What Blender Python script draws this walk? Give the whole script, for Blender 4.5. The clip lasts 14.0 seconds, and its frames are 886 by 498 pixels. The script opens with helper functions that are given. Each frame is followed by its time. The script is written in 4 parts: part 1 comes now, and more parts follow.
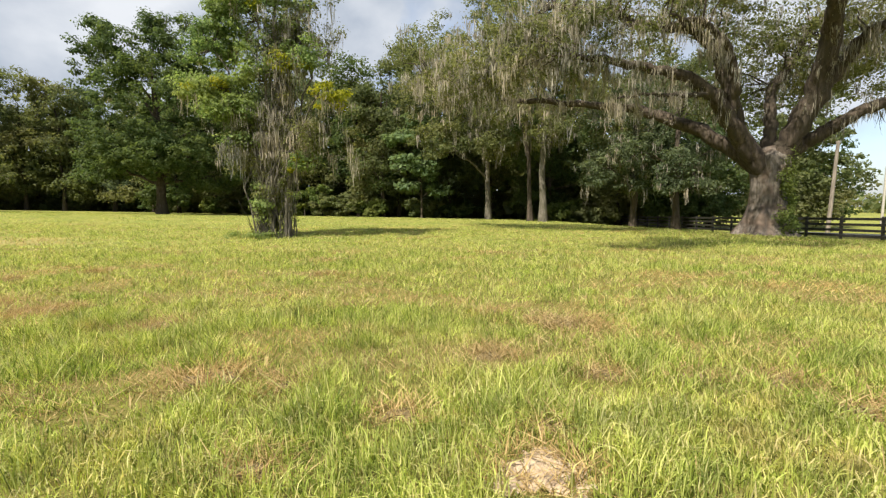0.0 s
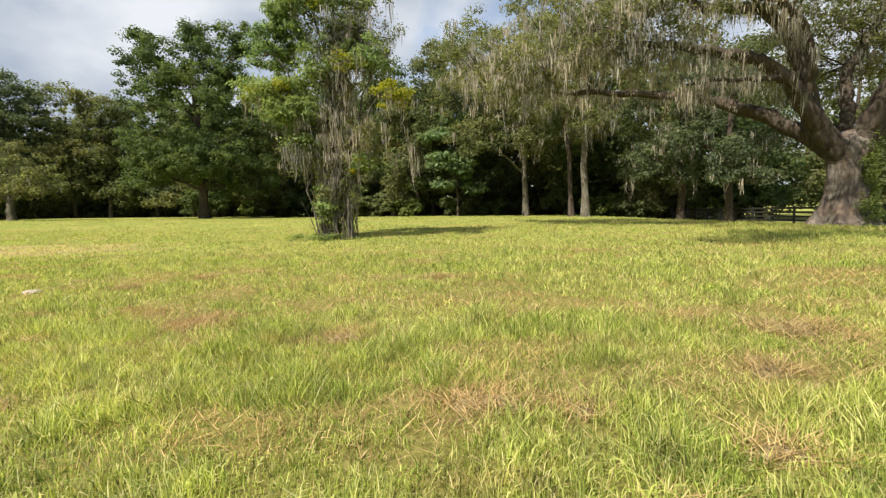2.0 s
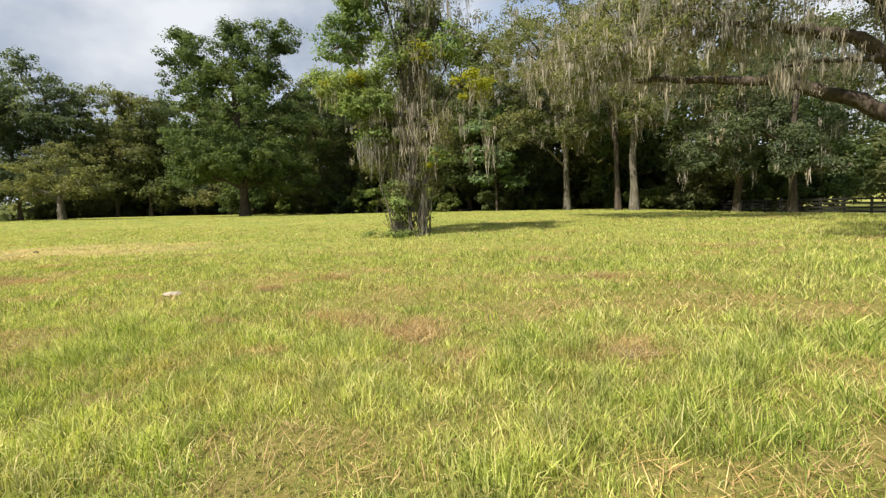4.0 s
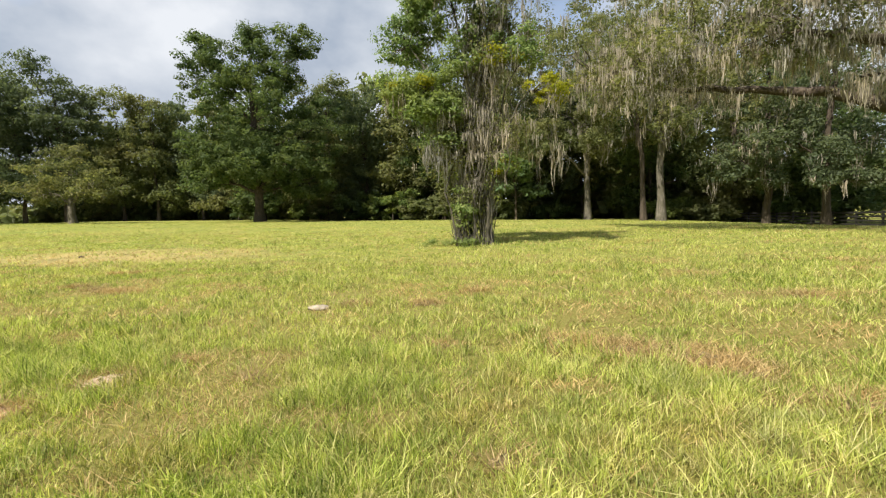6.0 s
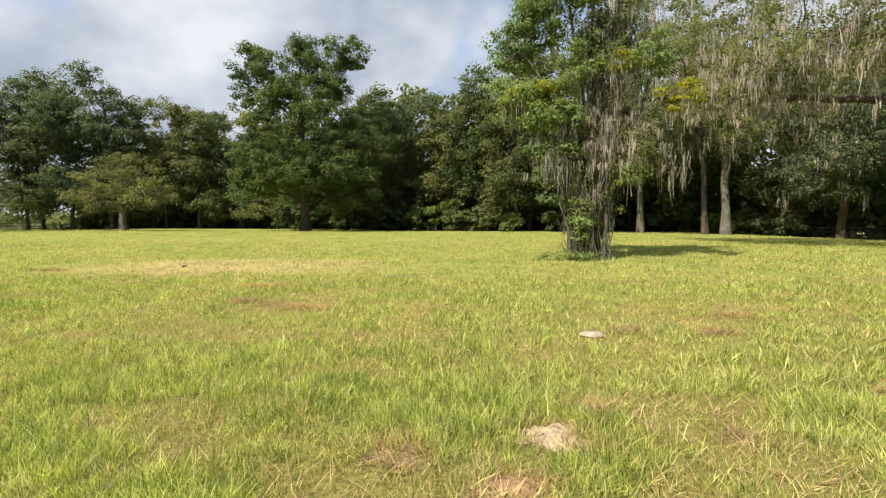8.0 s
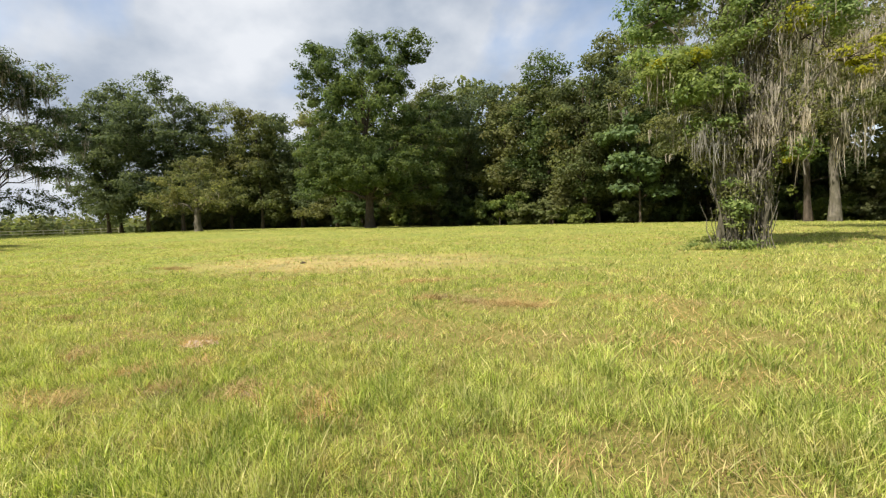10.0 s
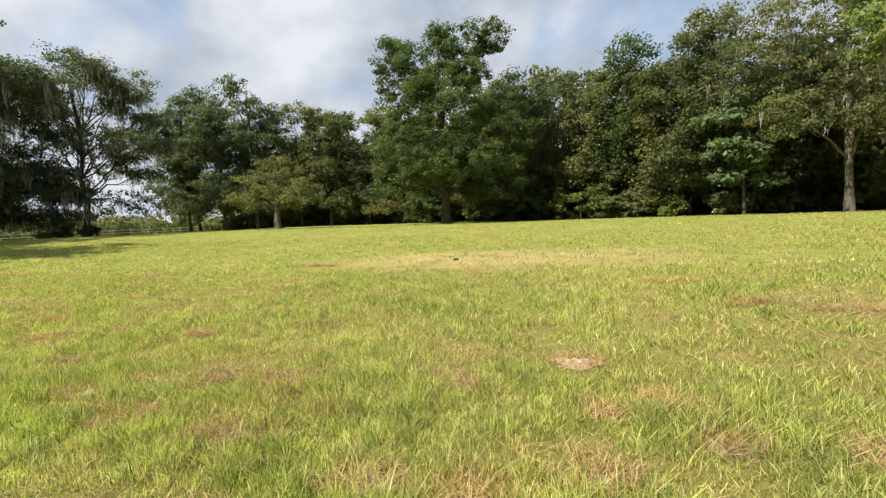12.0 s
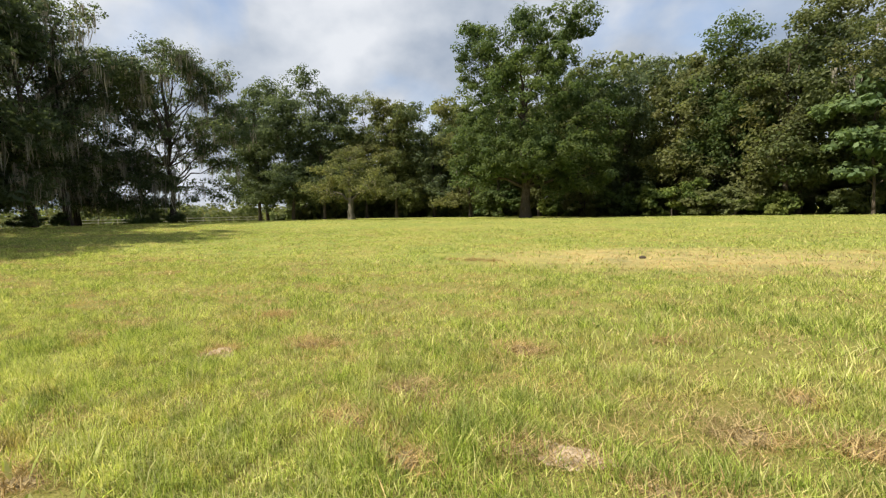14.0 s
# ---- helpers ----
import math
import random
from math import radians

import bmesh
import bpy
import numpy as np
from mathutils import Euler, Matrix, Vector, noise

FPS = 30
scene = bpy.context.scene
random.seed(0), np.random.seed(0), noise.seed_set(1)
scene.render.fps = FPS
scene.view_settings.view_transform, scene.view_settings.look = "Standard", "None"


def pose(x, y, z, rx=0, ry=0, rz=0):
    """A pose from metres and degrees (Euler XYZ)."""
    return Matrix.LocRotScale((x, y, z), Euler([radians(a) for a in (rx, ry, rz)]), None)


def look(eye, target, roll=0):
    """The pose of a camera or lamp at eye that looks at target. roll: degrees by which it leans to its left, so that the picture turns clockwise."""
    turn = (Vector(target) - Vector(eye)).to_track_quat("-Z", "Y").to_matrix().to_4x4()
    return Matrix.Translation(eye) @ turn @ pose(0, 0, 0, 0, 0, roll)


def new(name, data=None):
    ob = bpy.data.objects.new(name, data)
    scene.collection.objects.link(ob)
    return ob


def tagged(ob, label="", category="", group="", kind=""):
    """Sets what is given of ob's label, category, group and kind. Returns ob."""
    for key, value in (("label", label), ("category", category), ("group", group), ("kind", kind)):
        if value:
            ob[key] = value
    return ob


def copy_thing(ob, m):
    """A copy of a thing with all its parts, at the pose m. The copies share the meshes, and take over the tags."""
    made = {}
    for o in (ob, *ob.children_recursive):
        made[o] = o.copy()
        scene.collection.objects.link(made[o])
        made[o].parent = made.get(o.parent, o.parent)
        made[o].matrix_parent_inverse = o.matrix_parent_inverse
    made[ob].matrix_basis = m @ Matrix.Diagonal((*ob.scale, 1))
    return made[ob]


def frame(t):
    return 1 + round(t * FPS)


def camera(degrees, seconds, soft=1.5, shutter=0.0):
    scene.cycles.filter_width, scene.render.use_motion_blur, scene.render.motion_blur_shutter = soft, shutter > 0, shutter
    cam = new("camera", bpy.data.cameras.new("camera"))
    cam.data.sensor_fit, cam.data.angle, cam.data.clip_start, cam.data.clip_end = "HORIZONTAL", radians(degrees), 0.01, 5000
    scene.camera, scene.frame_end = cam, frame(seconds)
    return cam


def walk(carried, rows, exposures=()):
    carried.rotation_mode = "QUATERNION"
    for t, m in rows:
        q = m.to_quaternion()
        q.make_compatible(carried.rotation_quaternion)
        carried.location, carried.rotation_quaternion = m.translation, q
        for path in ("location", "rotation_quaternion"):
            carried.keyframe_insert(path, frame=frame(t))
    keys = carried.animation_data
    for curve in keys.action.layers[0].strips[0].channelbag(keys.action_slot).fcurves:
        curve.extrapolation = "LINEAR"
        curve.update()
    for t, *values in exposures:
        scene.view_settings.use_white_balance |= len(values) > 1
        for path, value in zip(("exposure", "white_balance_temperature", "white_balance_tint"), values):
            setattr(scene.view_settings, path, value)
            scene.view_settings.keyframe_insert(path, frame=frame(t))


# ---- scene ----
cam = camera(90.9, 14.0, soft=1.3)
METRES, EYE, TILT, LEAN, TURN = 26.1, 1.3, -4.9, 0.7, 0.0
ROWS = [
    (0.0, 0.0, 0.0, 0.0, 0.0, 0.0, -0.0),
    (0.5, -0.0129, 0.0028, 0.0004, 0.49, 0.15, 0.27),
    (1.0, -0.0286, 0.0054, 0.0013, 1.16, 0.13, 0.6),
    (1.5, -0.0493, 0.0098, 0.0019, 1.99, -0.0, 0.92),
    (2.0, -0.0738, 0.0149, 0.0026, 3.06, -0.25, 1.21),
    (2.5, -0.1, 0.0191, 0.0037, 4.29, -0.46, 1.59),
    (3.0, -0.1263, 0.024, 0.0046, 5.48, -0.8, 1.86),
    (5.5, -0.2628, 0.047, 0.0098, 5.32, -0.68, 1.24),
    (6.0, -0.2983, 0.0518, 0.0108, 5.03, 0.26, 0.95),
    (6.5, -0.3356, 0.0564, 0.012, 4.99, 1.19, 0.66),
    (7.0, -0.3752, 0.0593, 0.0152, 5.17, 1.82, 0.41),
    (7.5, -0.417, 0.0635, 0.016, 5.87, 1.92, 0.17),
    (8.0, -0.4601, 0.068, 0.0174, 7.02, 1.65, 0.15),
    (10.5, -0.6466, 0.0987, 0.0133, 13.49, 1.14, 1.31),
    (11.0, -0.6945, 0.1017, 0.0145, 14.78, 1.05, 1.45),
    (11.5, -0.743, 0.1033, 0.0164, 16.31, 1.0, 1.47),
    (12.0, -0.7923, 0.1054, 0.0173, 17.96, 0.83, 1.32),
    (12.5, -0.8421, 0.1075, 0.0178, 19.68, 0.67, 1.02),
    (13.0, -0.8914, 0.1095, 0.0182, 21.12, 0.4, 0.55),
    (13.5, -0.9409, 0.1104, 0.0188, 22.3, 0.18, 0.1),
    (14.0, -0.9911, 0.1115, 0.019, 23.26, 0.15, -0.27),
]
walk(cam, [(t, pose(0, 0, EYE, TILT, LEAN, TURN) @ pose(METRES * x, METRES * y, METRES * z, 90 + pitch, roll, yaw)) for t, x, y, z, yaw, pitch, roll in ROWS],
     exposures=[(0.0, 0.95), (8.0, 0.95), (10.5, 0.92), (14.0, 0.89)])

# world, sun, light
SUN_EL, SUN_AZ = radians(52), math.atan2(-0.66, -0.75)  # azimuth from +y towards +x
world = bpy.data.worlds.new("sky_world")
scene.world = world
world.use_nodes = True
wn, wl = world.node_tree.nodes, world.node_tree.links
wn.clear()
w_out = wn.new("ShaderNodeOutputWorld")
w_bg = wn.new("ShaderNodeBackground")
w_sky = wn.new("ShaderNodeTexSky")
w_sky.sky_type = "NISHITA"
w_sky.sun_disc = False
w_sky.sun_elevation = SUN_EL
w_sky.sun_rotation = SUN_AZ
w_sky.dust_density = 1.5
w_geo = wn.new("ShaderNodeTexCoord")
w_map = wn.new("ShaderNodeMapping")
w_map.inputs["Scale"].default_value = (1.0, 1.0, 1.5)
w_map.inputs["Location"].default_value = (0.35, 0.2, 0.1)
w_noise = wn.new("ShaderNodeTexNoise")
w_noise.inputs["Scale"].default_value = 2.3
w_noise.inputs["Detail"].default_value = 6
w_noise.inputs["Roughness"].default_value = 0.5
w_noise.inputs["Distortion"].default_value = 0.35
w_ramp = wn.new("ShaderNodeValToRGB")
w_ramp.color_ramp.elements[0].position = 0.29
w_ramp.color_ramp.elements[1].position = 0.49
w_noise2 = wn.new("ShaderNodeTexNoise")
w_noise2.inputs["Scale"].default_value = 3.4
w_noise2.inputs["Detail"].default_value = 6
w_cloud = wn.new("ShaderNodeValToRGB")
w_cloud.color_ramp.elements[0].position = 0.36
w_cloud.color_ramp.elements[0].color = (1.75, 2.1, 2.65, 1)
w_cloud.color_ramp.elements[1].position = 0.66
w_cloud.color_ramp.elements[1].color = (4.1, 4.25, 4.5, 1)
w_mix = wn.new("ShaderNodeMix")
w_mix.data_type = "RGBA"
wl.new(w_geo.outputs["Generated"], w_map.inputs[0])
wl.new(w_map.outputs[0], w_noise.inputs["Vector"])
wl.new(w_map.outputs[0], w_noise2.inputs["Vector"])
wl.new(w_noise.outputs["Fac"], w_ramp.inputs[0])
wl.new(w_noise2.outputs["Fac"], w_cloud.inputs[0])
wl.new(w_ramp.outputs[0], w_mix.inputs["Factor"])
wl.new(w_sky.outputs[0], w_mix.inputs["A"])
wl.new(w_cloud.outputs[0], w_mix.inputs["B"])
wl.new(w_mix.outputs["Result"], w_bg.inputs[0])
w_bg.inputs[1].default_value = 0.108
wl.new(w_bg.outputs[0], w_out.inputs[0])

sun = new("sun", bpy.data.lights.new("sun", "SUN"))
sun.data.energy = 4.85
sun.data.angle = radians(0.6)
sun.data.color = (1.0, 0.92, 0.76)
SUN_DIR = Vector((math.sin(SUN_AZ) * math.cos(SUN_EL), math.cos(SUN_AZ) * math.cos(SUN_EL), math.sin(SUN_EL)))
sun.matrix_world = look((0, 0, 60), Vector((0, 0, 60)) - SUN_DIR)


# materials
def base_mat(name, rough=0.8):
    m = bpy.data.materials.new(name)
    m.use_nodes = True
    nt = m.node_tree
    b = nt.nodes["Principled BSDF"]
    b.inputs["Roughness"].default_value = rough
    return m, nt, b


def noise_node(nt, scale, detail=4, rough=0.55, stretch=None):
    co = nt.nodes.new("ShaderNodeNewGeometry")
    n = nt.nodes.new("ShaderNodeTexNoise")
    n.inputs["Scale"].default_value = scale
    n.inputs["Detail"].default_value = detail
    n.inputs["Roughness"].default_value = rough
    if stretch:
        mp = nt.nodes.new("ShaderNodeMapping")
        mp.inputs["Scale"].default_value = stretch
        nt.links.new(co.outputs["Position"], mp.inputs[0])
        nt.links.new(mp.outputs[0], n.inputs["Vector"])
    else:
        nt.links.new(co.outputs["Position"], n.inputs["Vector"])
    return n.outputs["Fac"]


def ramp_node(nt, fac, stops):
    r = nt.nodes.new("ShaderNodeValToRGB")
    e = r.color_ramp.elements
    while len(e) < len(stops):
        e.new(0.5)
    for el, (p, c) in zip(e, stops):
        el.position, el.color = p, (*c, 1)
    nt.links.new(fac, r.inputs[0])
    return r.outputs[0]


def mix_node(nt, fac, a, b, how="MIX"):
    n = nt.nodes.new("ShaderNodeMix")
    n.data_type, n.blend_type = "RGBA", how
    for key, v in (("Factor", fac), ("A", a), ("B", b)):
        if isinstance(v, (int, float)):
            n.inputs[key].default_value = v
        elif isinstance(v, tuple):
            n.inputs[key].default_value = (*v, 1)
        else:
            nt.links.new(v, n.inputs[key])
    return n.outputs["Result"]


def bump_node(nt, b, fac, strength=0.4, dist=0.03):
    n = nt.nodes.new("ShaderNodeBump")
    n.inputs["Strength"].default_value = strength
    n.inputs["Distance"].default_value = dist
    nt.links.new(fac, n.inputs["Height"])
    nt.links.new(n.outputs[0], b.inputs["Normal"])


def foliage(name, stops, patch=0.35, glow=0.5, warm=(0.11, 0.11, 0.02), rough=0.5):
    """Leaves: each one's own tone, clumps' drift in hue, light passing through."""
    m, nt, b = base_mat(name, rough)
    geo = nt.nodes.new("ShaderNodeNewGeometry")
    col = ramp_node(nt, geo.outputs["Random Per Island"], stops)
    drift = ramp_node(nt, noise_node(nt, patch, 3), [(0.42, (0, 0, 0)), (0.68, (1, 1, 1))])
    half = nt.nodes.new("ShaderNodeMath")
    half.operation = "MULTIPLY"
    half.inputs[1].default_value = 0.6
    nt.links.new(drift, half.inputs[0])
    col = mix_node(nt, half.outputs[0], col, warm)
    broad = ramp_node(nt, noise_node(nt, patch * 0.4, 4, 0.6), [(0.3, (0.68, 0.74, 0.8)), (0.7, (1.2, 1.14, 1.0))])
    col = mix_node(nt, 1.0, col, broad, "MULTIPLY")
    nt.links.new(col, b.inputs["Base Color"])
    b.inputs["Specular IOR Level"].default_value = 0.08
    tr = nt.nodes.new("ShaderNodeBsdfTranslucent")
    bright = mix_node(nt, 1.0, col, (1.5, 1.5, 0.9), "MULTIPLY")
    nt.links.new(bright, tr.inputs[0])
    mx = nt.nodes.new("ShaderNodeMixShader")
    mx.inputs[0].default_value = glow
    nt.links.new(b.outputs[0], mx.inputs[1])
    nt.links.new(tr.outputs[0], mx.inputs[2])
    nt.links.new(mx.outputs[0], nt.nodes["Material Output"].inputs[0])
    return m


def bark(name, dark, light, scale=3.0, moss=None):
    m, nt, b = base_mat(name, 0.95)
    ridges = noise_node(nt, scale * 2.2, 6, 0.65, (1, 1, 0.22))
    col = ramp_node(nt, ridges, [(0.32, dark), (0.62, light)])
    blot = ramp_node(nt, noise_node(nt, 1.3, 5), [(0.45, (0, 0, 0)), (0.62, (1, 1, 1))])
    col = mix_node(nt, blot, col, moss or tuple(0.6 * (p + q) for p, q in zip(dark, light)))
    nt.links.new(col, b.inputs["Base Color"])
    b.inputs["Specular IOR Level"].default_value = 0.15
    bump_node(nt, b, ridges, 0.9, 0.08)
    return m


def plain(name, a, c, scale=6.0, rough=0.8, bump=0.3, stretch=None):
    m, nt, b = base_mat(name, rough)
    n = noise_node(nt, scale, 6, 0.6, stretch)
    nt.links.new(ramp_node(nt, n, [(0.35, a), (0.65, c)]), b.inputs["Base Color"])
    bump_node(nt, b, n, bump, 0.02)
    return m


def grass_mat():
    """Blades: each one's own tone from deep green to straw, drifting over tussocks and over whole patches."""
    m, nt, b = base_mat("grass_blades", 0.6)
    geo = nt.nodes.new("ShaderNodeNewGeometry")
    rnd = geo.outputs["Random Per Island"]
    lush = ramp_node(nt, rnd, [(0.0, (0.075, 0.115, 0.020)), (0.38, (0.235, 0.305, 0.056)), (0.70, (0.43, 0.51, 0.125)), (0.90, (0.57, 0.55, 0.24))])
    pale = ramp_node(nt, rnd, [(0.0, (0.13, 0.15, 0.034)), (0.36, (0.37, 0.425, 0.105)), (0.68, (0.54, 0.57, 0.19)), (0.90, (0.62, 0.58, 0.30))])
    dull = ramp_node(nt, rnd, [(0.0, (0.13, 0.11, 0.04)), (0.40, (0.31, 0.27, 0.085)), (0.75, (0.50, 0.40, 0.18)), (1.0, (0.66, 0.53, 0.32))])
    col = mix_node(nt, ramp_node(nt, noise_node(nt, 0.42, 5, 0.65), [(0.42, (0, 0, 0)), (0.60, (1, 1, 1))]), lush, pale)
    col = mix_node(nt, ramp_node(nt, noise_node(nt, 1.5, 6, 0.7, (0.55, 1, 1)), [(0.53, (0, 0, 0)), (0.68, (1, 1, 1))]), col, dull)
    col = mix_node(nt, 1.0, col, ramp_node(nt, noise_node(nt, 3.6, 3, 0.6), [(0.36, (0.70, 0.71, 0.74)), (0.60, (1.15, 1.12, 1.05))]), "MULTIPLY")
    nt.links.new(col, b.inputs["Base Color"])
    b.inputs["Specular IOR Level"].default_value = 0.2
    tr = nt.nodes.new("ShaderNodeBsdfTranslucent")
    nt.links.new(mix_node(nt, 1.0, col, (1.4, 1.45, 0.85), "MULTIPLY"), tr.inputs[0])
    mx = nt.nodes.new("ShaderNodeMixShader")
    mx.inputs[0].default_value = 0.42
    nt.links.new(b.outputs[0], mx.inputs[1])
    nt.links.new(tr.outputs[0], mx.inputs[2])
    nt.links.new(mx.outputs[0], nt.nodes["Material Output"].inputs[0])
    return m


LEAF_OAK = foliage("oak_leaves", [(0.0, (0.054, 0.088, 0.038)), (0.5, (0.080, 0.120, 0.048)), (1.0, (0.118, 0.156, 0.066))], warm=(0.110, 0.132, 0.048))
LEAF_DARK = foliage("dark_oak_leaves", [(0.0, (0.070, 0.096, 0.062)), (0.6, (0.100, 0.130, 0.080)), (1.0, (0.138, 0.168, 0.104))], warm=(0.104, 0.126, 0.058))
LEAF_WOOD = foliage("woodland_leaves", [(0.0, (0.088, 0.114, 0.052)), (0.5, (0.124, 0.152, 0.068)), (1.0, (0.168, 0.190, 0.092))], patch=0.12, warm=(0.160, 0.142, 0.070))
LEAF_GREY = foliage("grey_oak_leaves", [(0.0, (0.081, 0.099, 0.045)), (0.5, (0.138, 0.159, 0.069)), (1.0, (0.207, 0.224, 0.106))], warm=(0.172, 0.161, 0.079))
LEAF_BRIGHT = foliage("bright_leaves", [(0.0, (0.066, 0.105, 0.034)), (0.5, (0.125, 0.175, 0.052)), (1.0, (0.190, 0.235, 0.080))], glow=0.45, warm=(0.180, 0.180, 0.045))
LEAF_VINE = foliage("vine_leaves", [(0.0, (0.085, 0.140, 0.052)), (0.5, (0.160, 0.230, 0.088)), (1.0, (0.270, 0.335, 0.150))], glow=0.5, warm=(0.200, 0.225, 0.075))
LEAF_YELLOW = foliage("yellow_leaves", [(0.0, (0.14, 0.17, 0.018)), (0.5, (0.23, 0.25, 0.024)), (1.0, (0.34, 0.33, 0.04))], glow=0.45, warm=(0.26, 0.24, 0.02))
LEAF_BROAD = foliage("broad_leaves", [(0.0, (0.085, 0.135, 0.070)), (0.5, (0.13, 0.195, 0.100)), (1.0, (0.19, 0.265, 0.14))], warm=(0.15, 0.19, 0.085))
MOSS = foliage("spanish_moss", [(0.0, (0.16, 0.148, 0.132)), (0.5, (0.29, 0.268, 0.242)), (1.0, (0.44, 0.41, 0.37))], patch=0.7, glow=0.25, warm=(0.31, 0.268, 0.228), rough=0.9)
GRASS = grass_mat()
STRAW = foliage("dry_grass", [(0.0, (0.15, 0.10, 0.045)), (0.5, (0.38, 0.275, 0.135)), (1.0, (0.62, 0.48, 0.27))], patch=1.5, glow=0.25, warm=(0.37, 0.26, 0.125), rough=0.9)
THATCH_MAT = plain("matted_thatch", (0.11, 0.084, 0.038), (0.30, 0.23, 0.115), 30, 0.95, 1.0, (1, 0.45, 1))
BARK_OAK = bark("oak_bark", (0.026, 0.021, 0.017), (0.108, 0.086, 0.070), 2.8, (0.066, 0.056, 0.043))
BARK_RED = bark("ruddy_oak_bark", (0.04, 0.034, 0.030), (0.20, 0.175, 0.155), 3.2, (0.13, 0.098, 0.078))
BARK_PALE = bark("pale_bark", (0.045, 0.04, 0.033), (0.19, 0.172, 0.145), 2.6, (0.095, 0.088, 0.066))
FENCE = plain("black_fence_paint", (0.010, 0.010, 0.010), (0.028, 0.026, 0.024), 9, 0.6)
FENCE_GREY = plain("weathered_rail_wood", (0.30, 0.28, 0.25), (0.46, 0.44, 0.40), 9, 0.8)
POLE = plain("weathered_pole_wood", (0.13, 0.112, 0.092), (0.25, 0.215, 0.18), 7, 0.9, stretch=(1, 1, 0.15))
SAND = plain("pale_sand", (0.28, 0.205, 0.135), (0.48, 0.385, 0.275), 14, 0.95, 0.6)
SAND_RED = plain("ruddy_sand", (0.20, 0.11, 0.055), (0.33, 0.21, 0.12), 14, 0.95, 0.6)
STONE = plain("pale_limestone", (0.20, 0.17, 0.125), (0.36, 0.31, 0.24), 12, 0.9, 0.7)
SOIL = plain("dark_soil", (0.03, 0.022, 0.014), (0.08, 0.06, 0.04), 20, 0.95, 0.8)
ASPHALT = plain("road_asphalt", (0.10, 0.10, 0.098), (0.17, 0.168, 0.16), 30, 0.9)


def ground_mat():
    m, nt, b = base_mat("meadow_ground", 0.95)
    fine = noise_node(nt, 9.0, 8, 0.7)
    col = ramp_node(nt, fine, [(0.30, (0.11, 0.12, 0.032)), (0.50, (0.20, 0.225, 0.05)), (0.72, (0.30, 0.305, 0.095))])
    broad = ramp_node(nt, noise_node(nt, 0.22, 5, 0.6), [(0.40, (0, 0, 0)), (0.70, (1, 1, 1))])
    dry = ramp_node(nt, noise_node(nt, 3.2, 7, 0.7), [(0.3, (0.26, 0.20, 0.06)), (0.7, (0.40, 0.33, 0.11))])
    half = nt.nodes.new("ShaderNodeMath")
    half.operation = "MULTIPLY"
    half.inputs[1].default_value = 0.55
    nt.links.new(broad, half.inputs[0])
    col = mix_node(nt, half.outputs[0], col, dry)
    # the worn, straw-coloured strip in the middle of the meadow
    co = nt.nodes.new("ShaderNodeNewGeometry")
    mp = nt.nodes.new("ShaderNodeMapping")
    mp.vector_type = "TEXTURE"
    mp.inputs["Location"].default_value = (-24.0, 19.3, 0)
    mp.inputs["Rotation"].default_value = (0, 0, radians(-6))
    mp.inputs["Scale"].default_value = (17.0, 7.5, 1000)
    nt.links.new(co.outputs["Position"], mp.inputs[0])
    ln = nt.nodes.new("ShaderNodeVectorMath")
    ln.operation = "LENGTH"
    nt.links.new(mp.outputs[0], ln.inputs[0])
    add = nt.nodes.new("ShaderNodeMath")
    add.operation = "MULTIPLY_ADD"
    add.inputs[1].default_value = 0.9
    nt.links.new(noise_node(nt, 1.1, 9, 0.8), add.inputs[0])
    nt.links.new(ln.outputs["Value"], add.inputs[2])
    worn = ramp_node(nt, add.outputs[0], [(0.66, (1, 1, 1)), (1.06, (0, 0, 0))])
    mul = nt.nodes.new("ShaderNodeMath")
    mul.operation = "MULTIPLY"
    mul.inputs[1].default_value = 0.92
    nt.links.new(worn, mul.inputs[0])
    straw = ramp_node(nt, noise_node(nt, 5.0, 7, 0.7), [(0.3, (0.22, 0.175, 0.065)), (0.7, (0.45, 0.36, 0.165))])
    col = mix_node(nt, mul.outputs[0], col, straw)
    lump = ramp_node(nt, noise_node(nt, 1.3, 7, 0.75, (0.6, 1, 1)), [(0.34, (0.62, 0.68, 0.72)), (0.52, (0.98, 1.0, 0.98)), (0.68, (1.16, 1.06, 1.05))])
    col = mix_node(nt, 1.0, col, lump, "MULTIPLY")
    # thatch and soil show between the blades of the tall grass along the near side
    sep = nt.nodes.new("ShaderNodeSeparateXYZ")
    nt.links.new(co.outputs["Position"], sep.inputs[0])
    rng_y = nt.nodes.new("ShaderNodeMapRange")
    rng_y.inputs["From Min"].default_value = 7.0
    rng_y.inputs["From Max"].default_value = 20.0
    slant = nt.nodes.new("ShaderNodeMath")
    slant.operation = "MULTIPLY_ADD"
    slant.inputs[1].default_value = 0.11
    nt.links.new(sep.outputs["X"], slant.inputs[0])
    nt.links.new(sep.outputs["Y"], slant.inputs[2])
    behind = nt.nodes.new("ShaderNodeMapRange")
    behind.inputs["From Min"].default_value = 1.4
    behind.inputs["From Max"].default_value = 0.6
    nt.links.new(slant.outputs[0], behind.inputs["Value"])
    top = nt.nodes.new("ShaderNodeMath")
    top.operation = "MAXIMUM"
    nt.links.new(rng_y.outputs[0], top.inputs[0])
    nt.links.new(behind.outputs[0], top.inputs[1])
    nt.links.new(sep.outputs["Y"], rng_y.inputs["Value"])
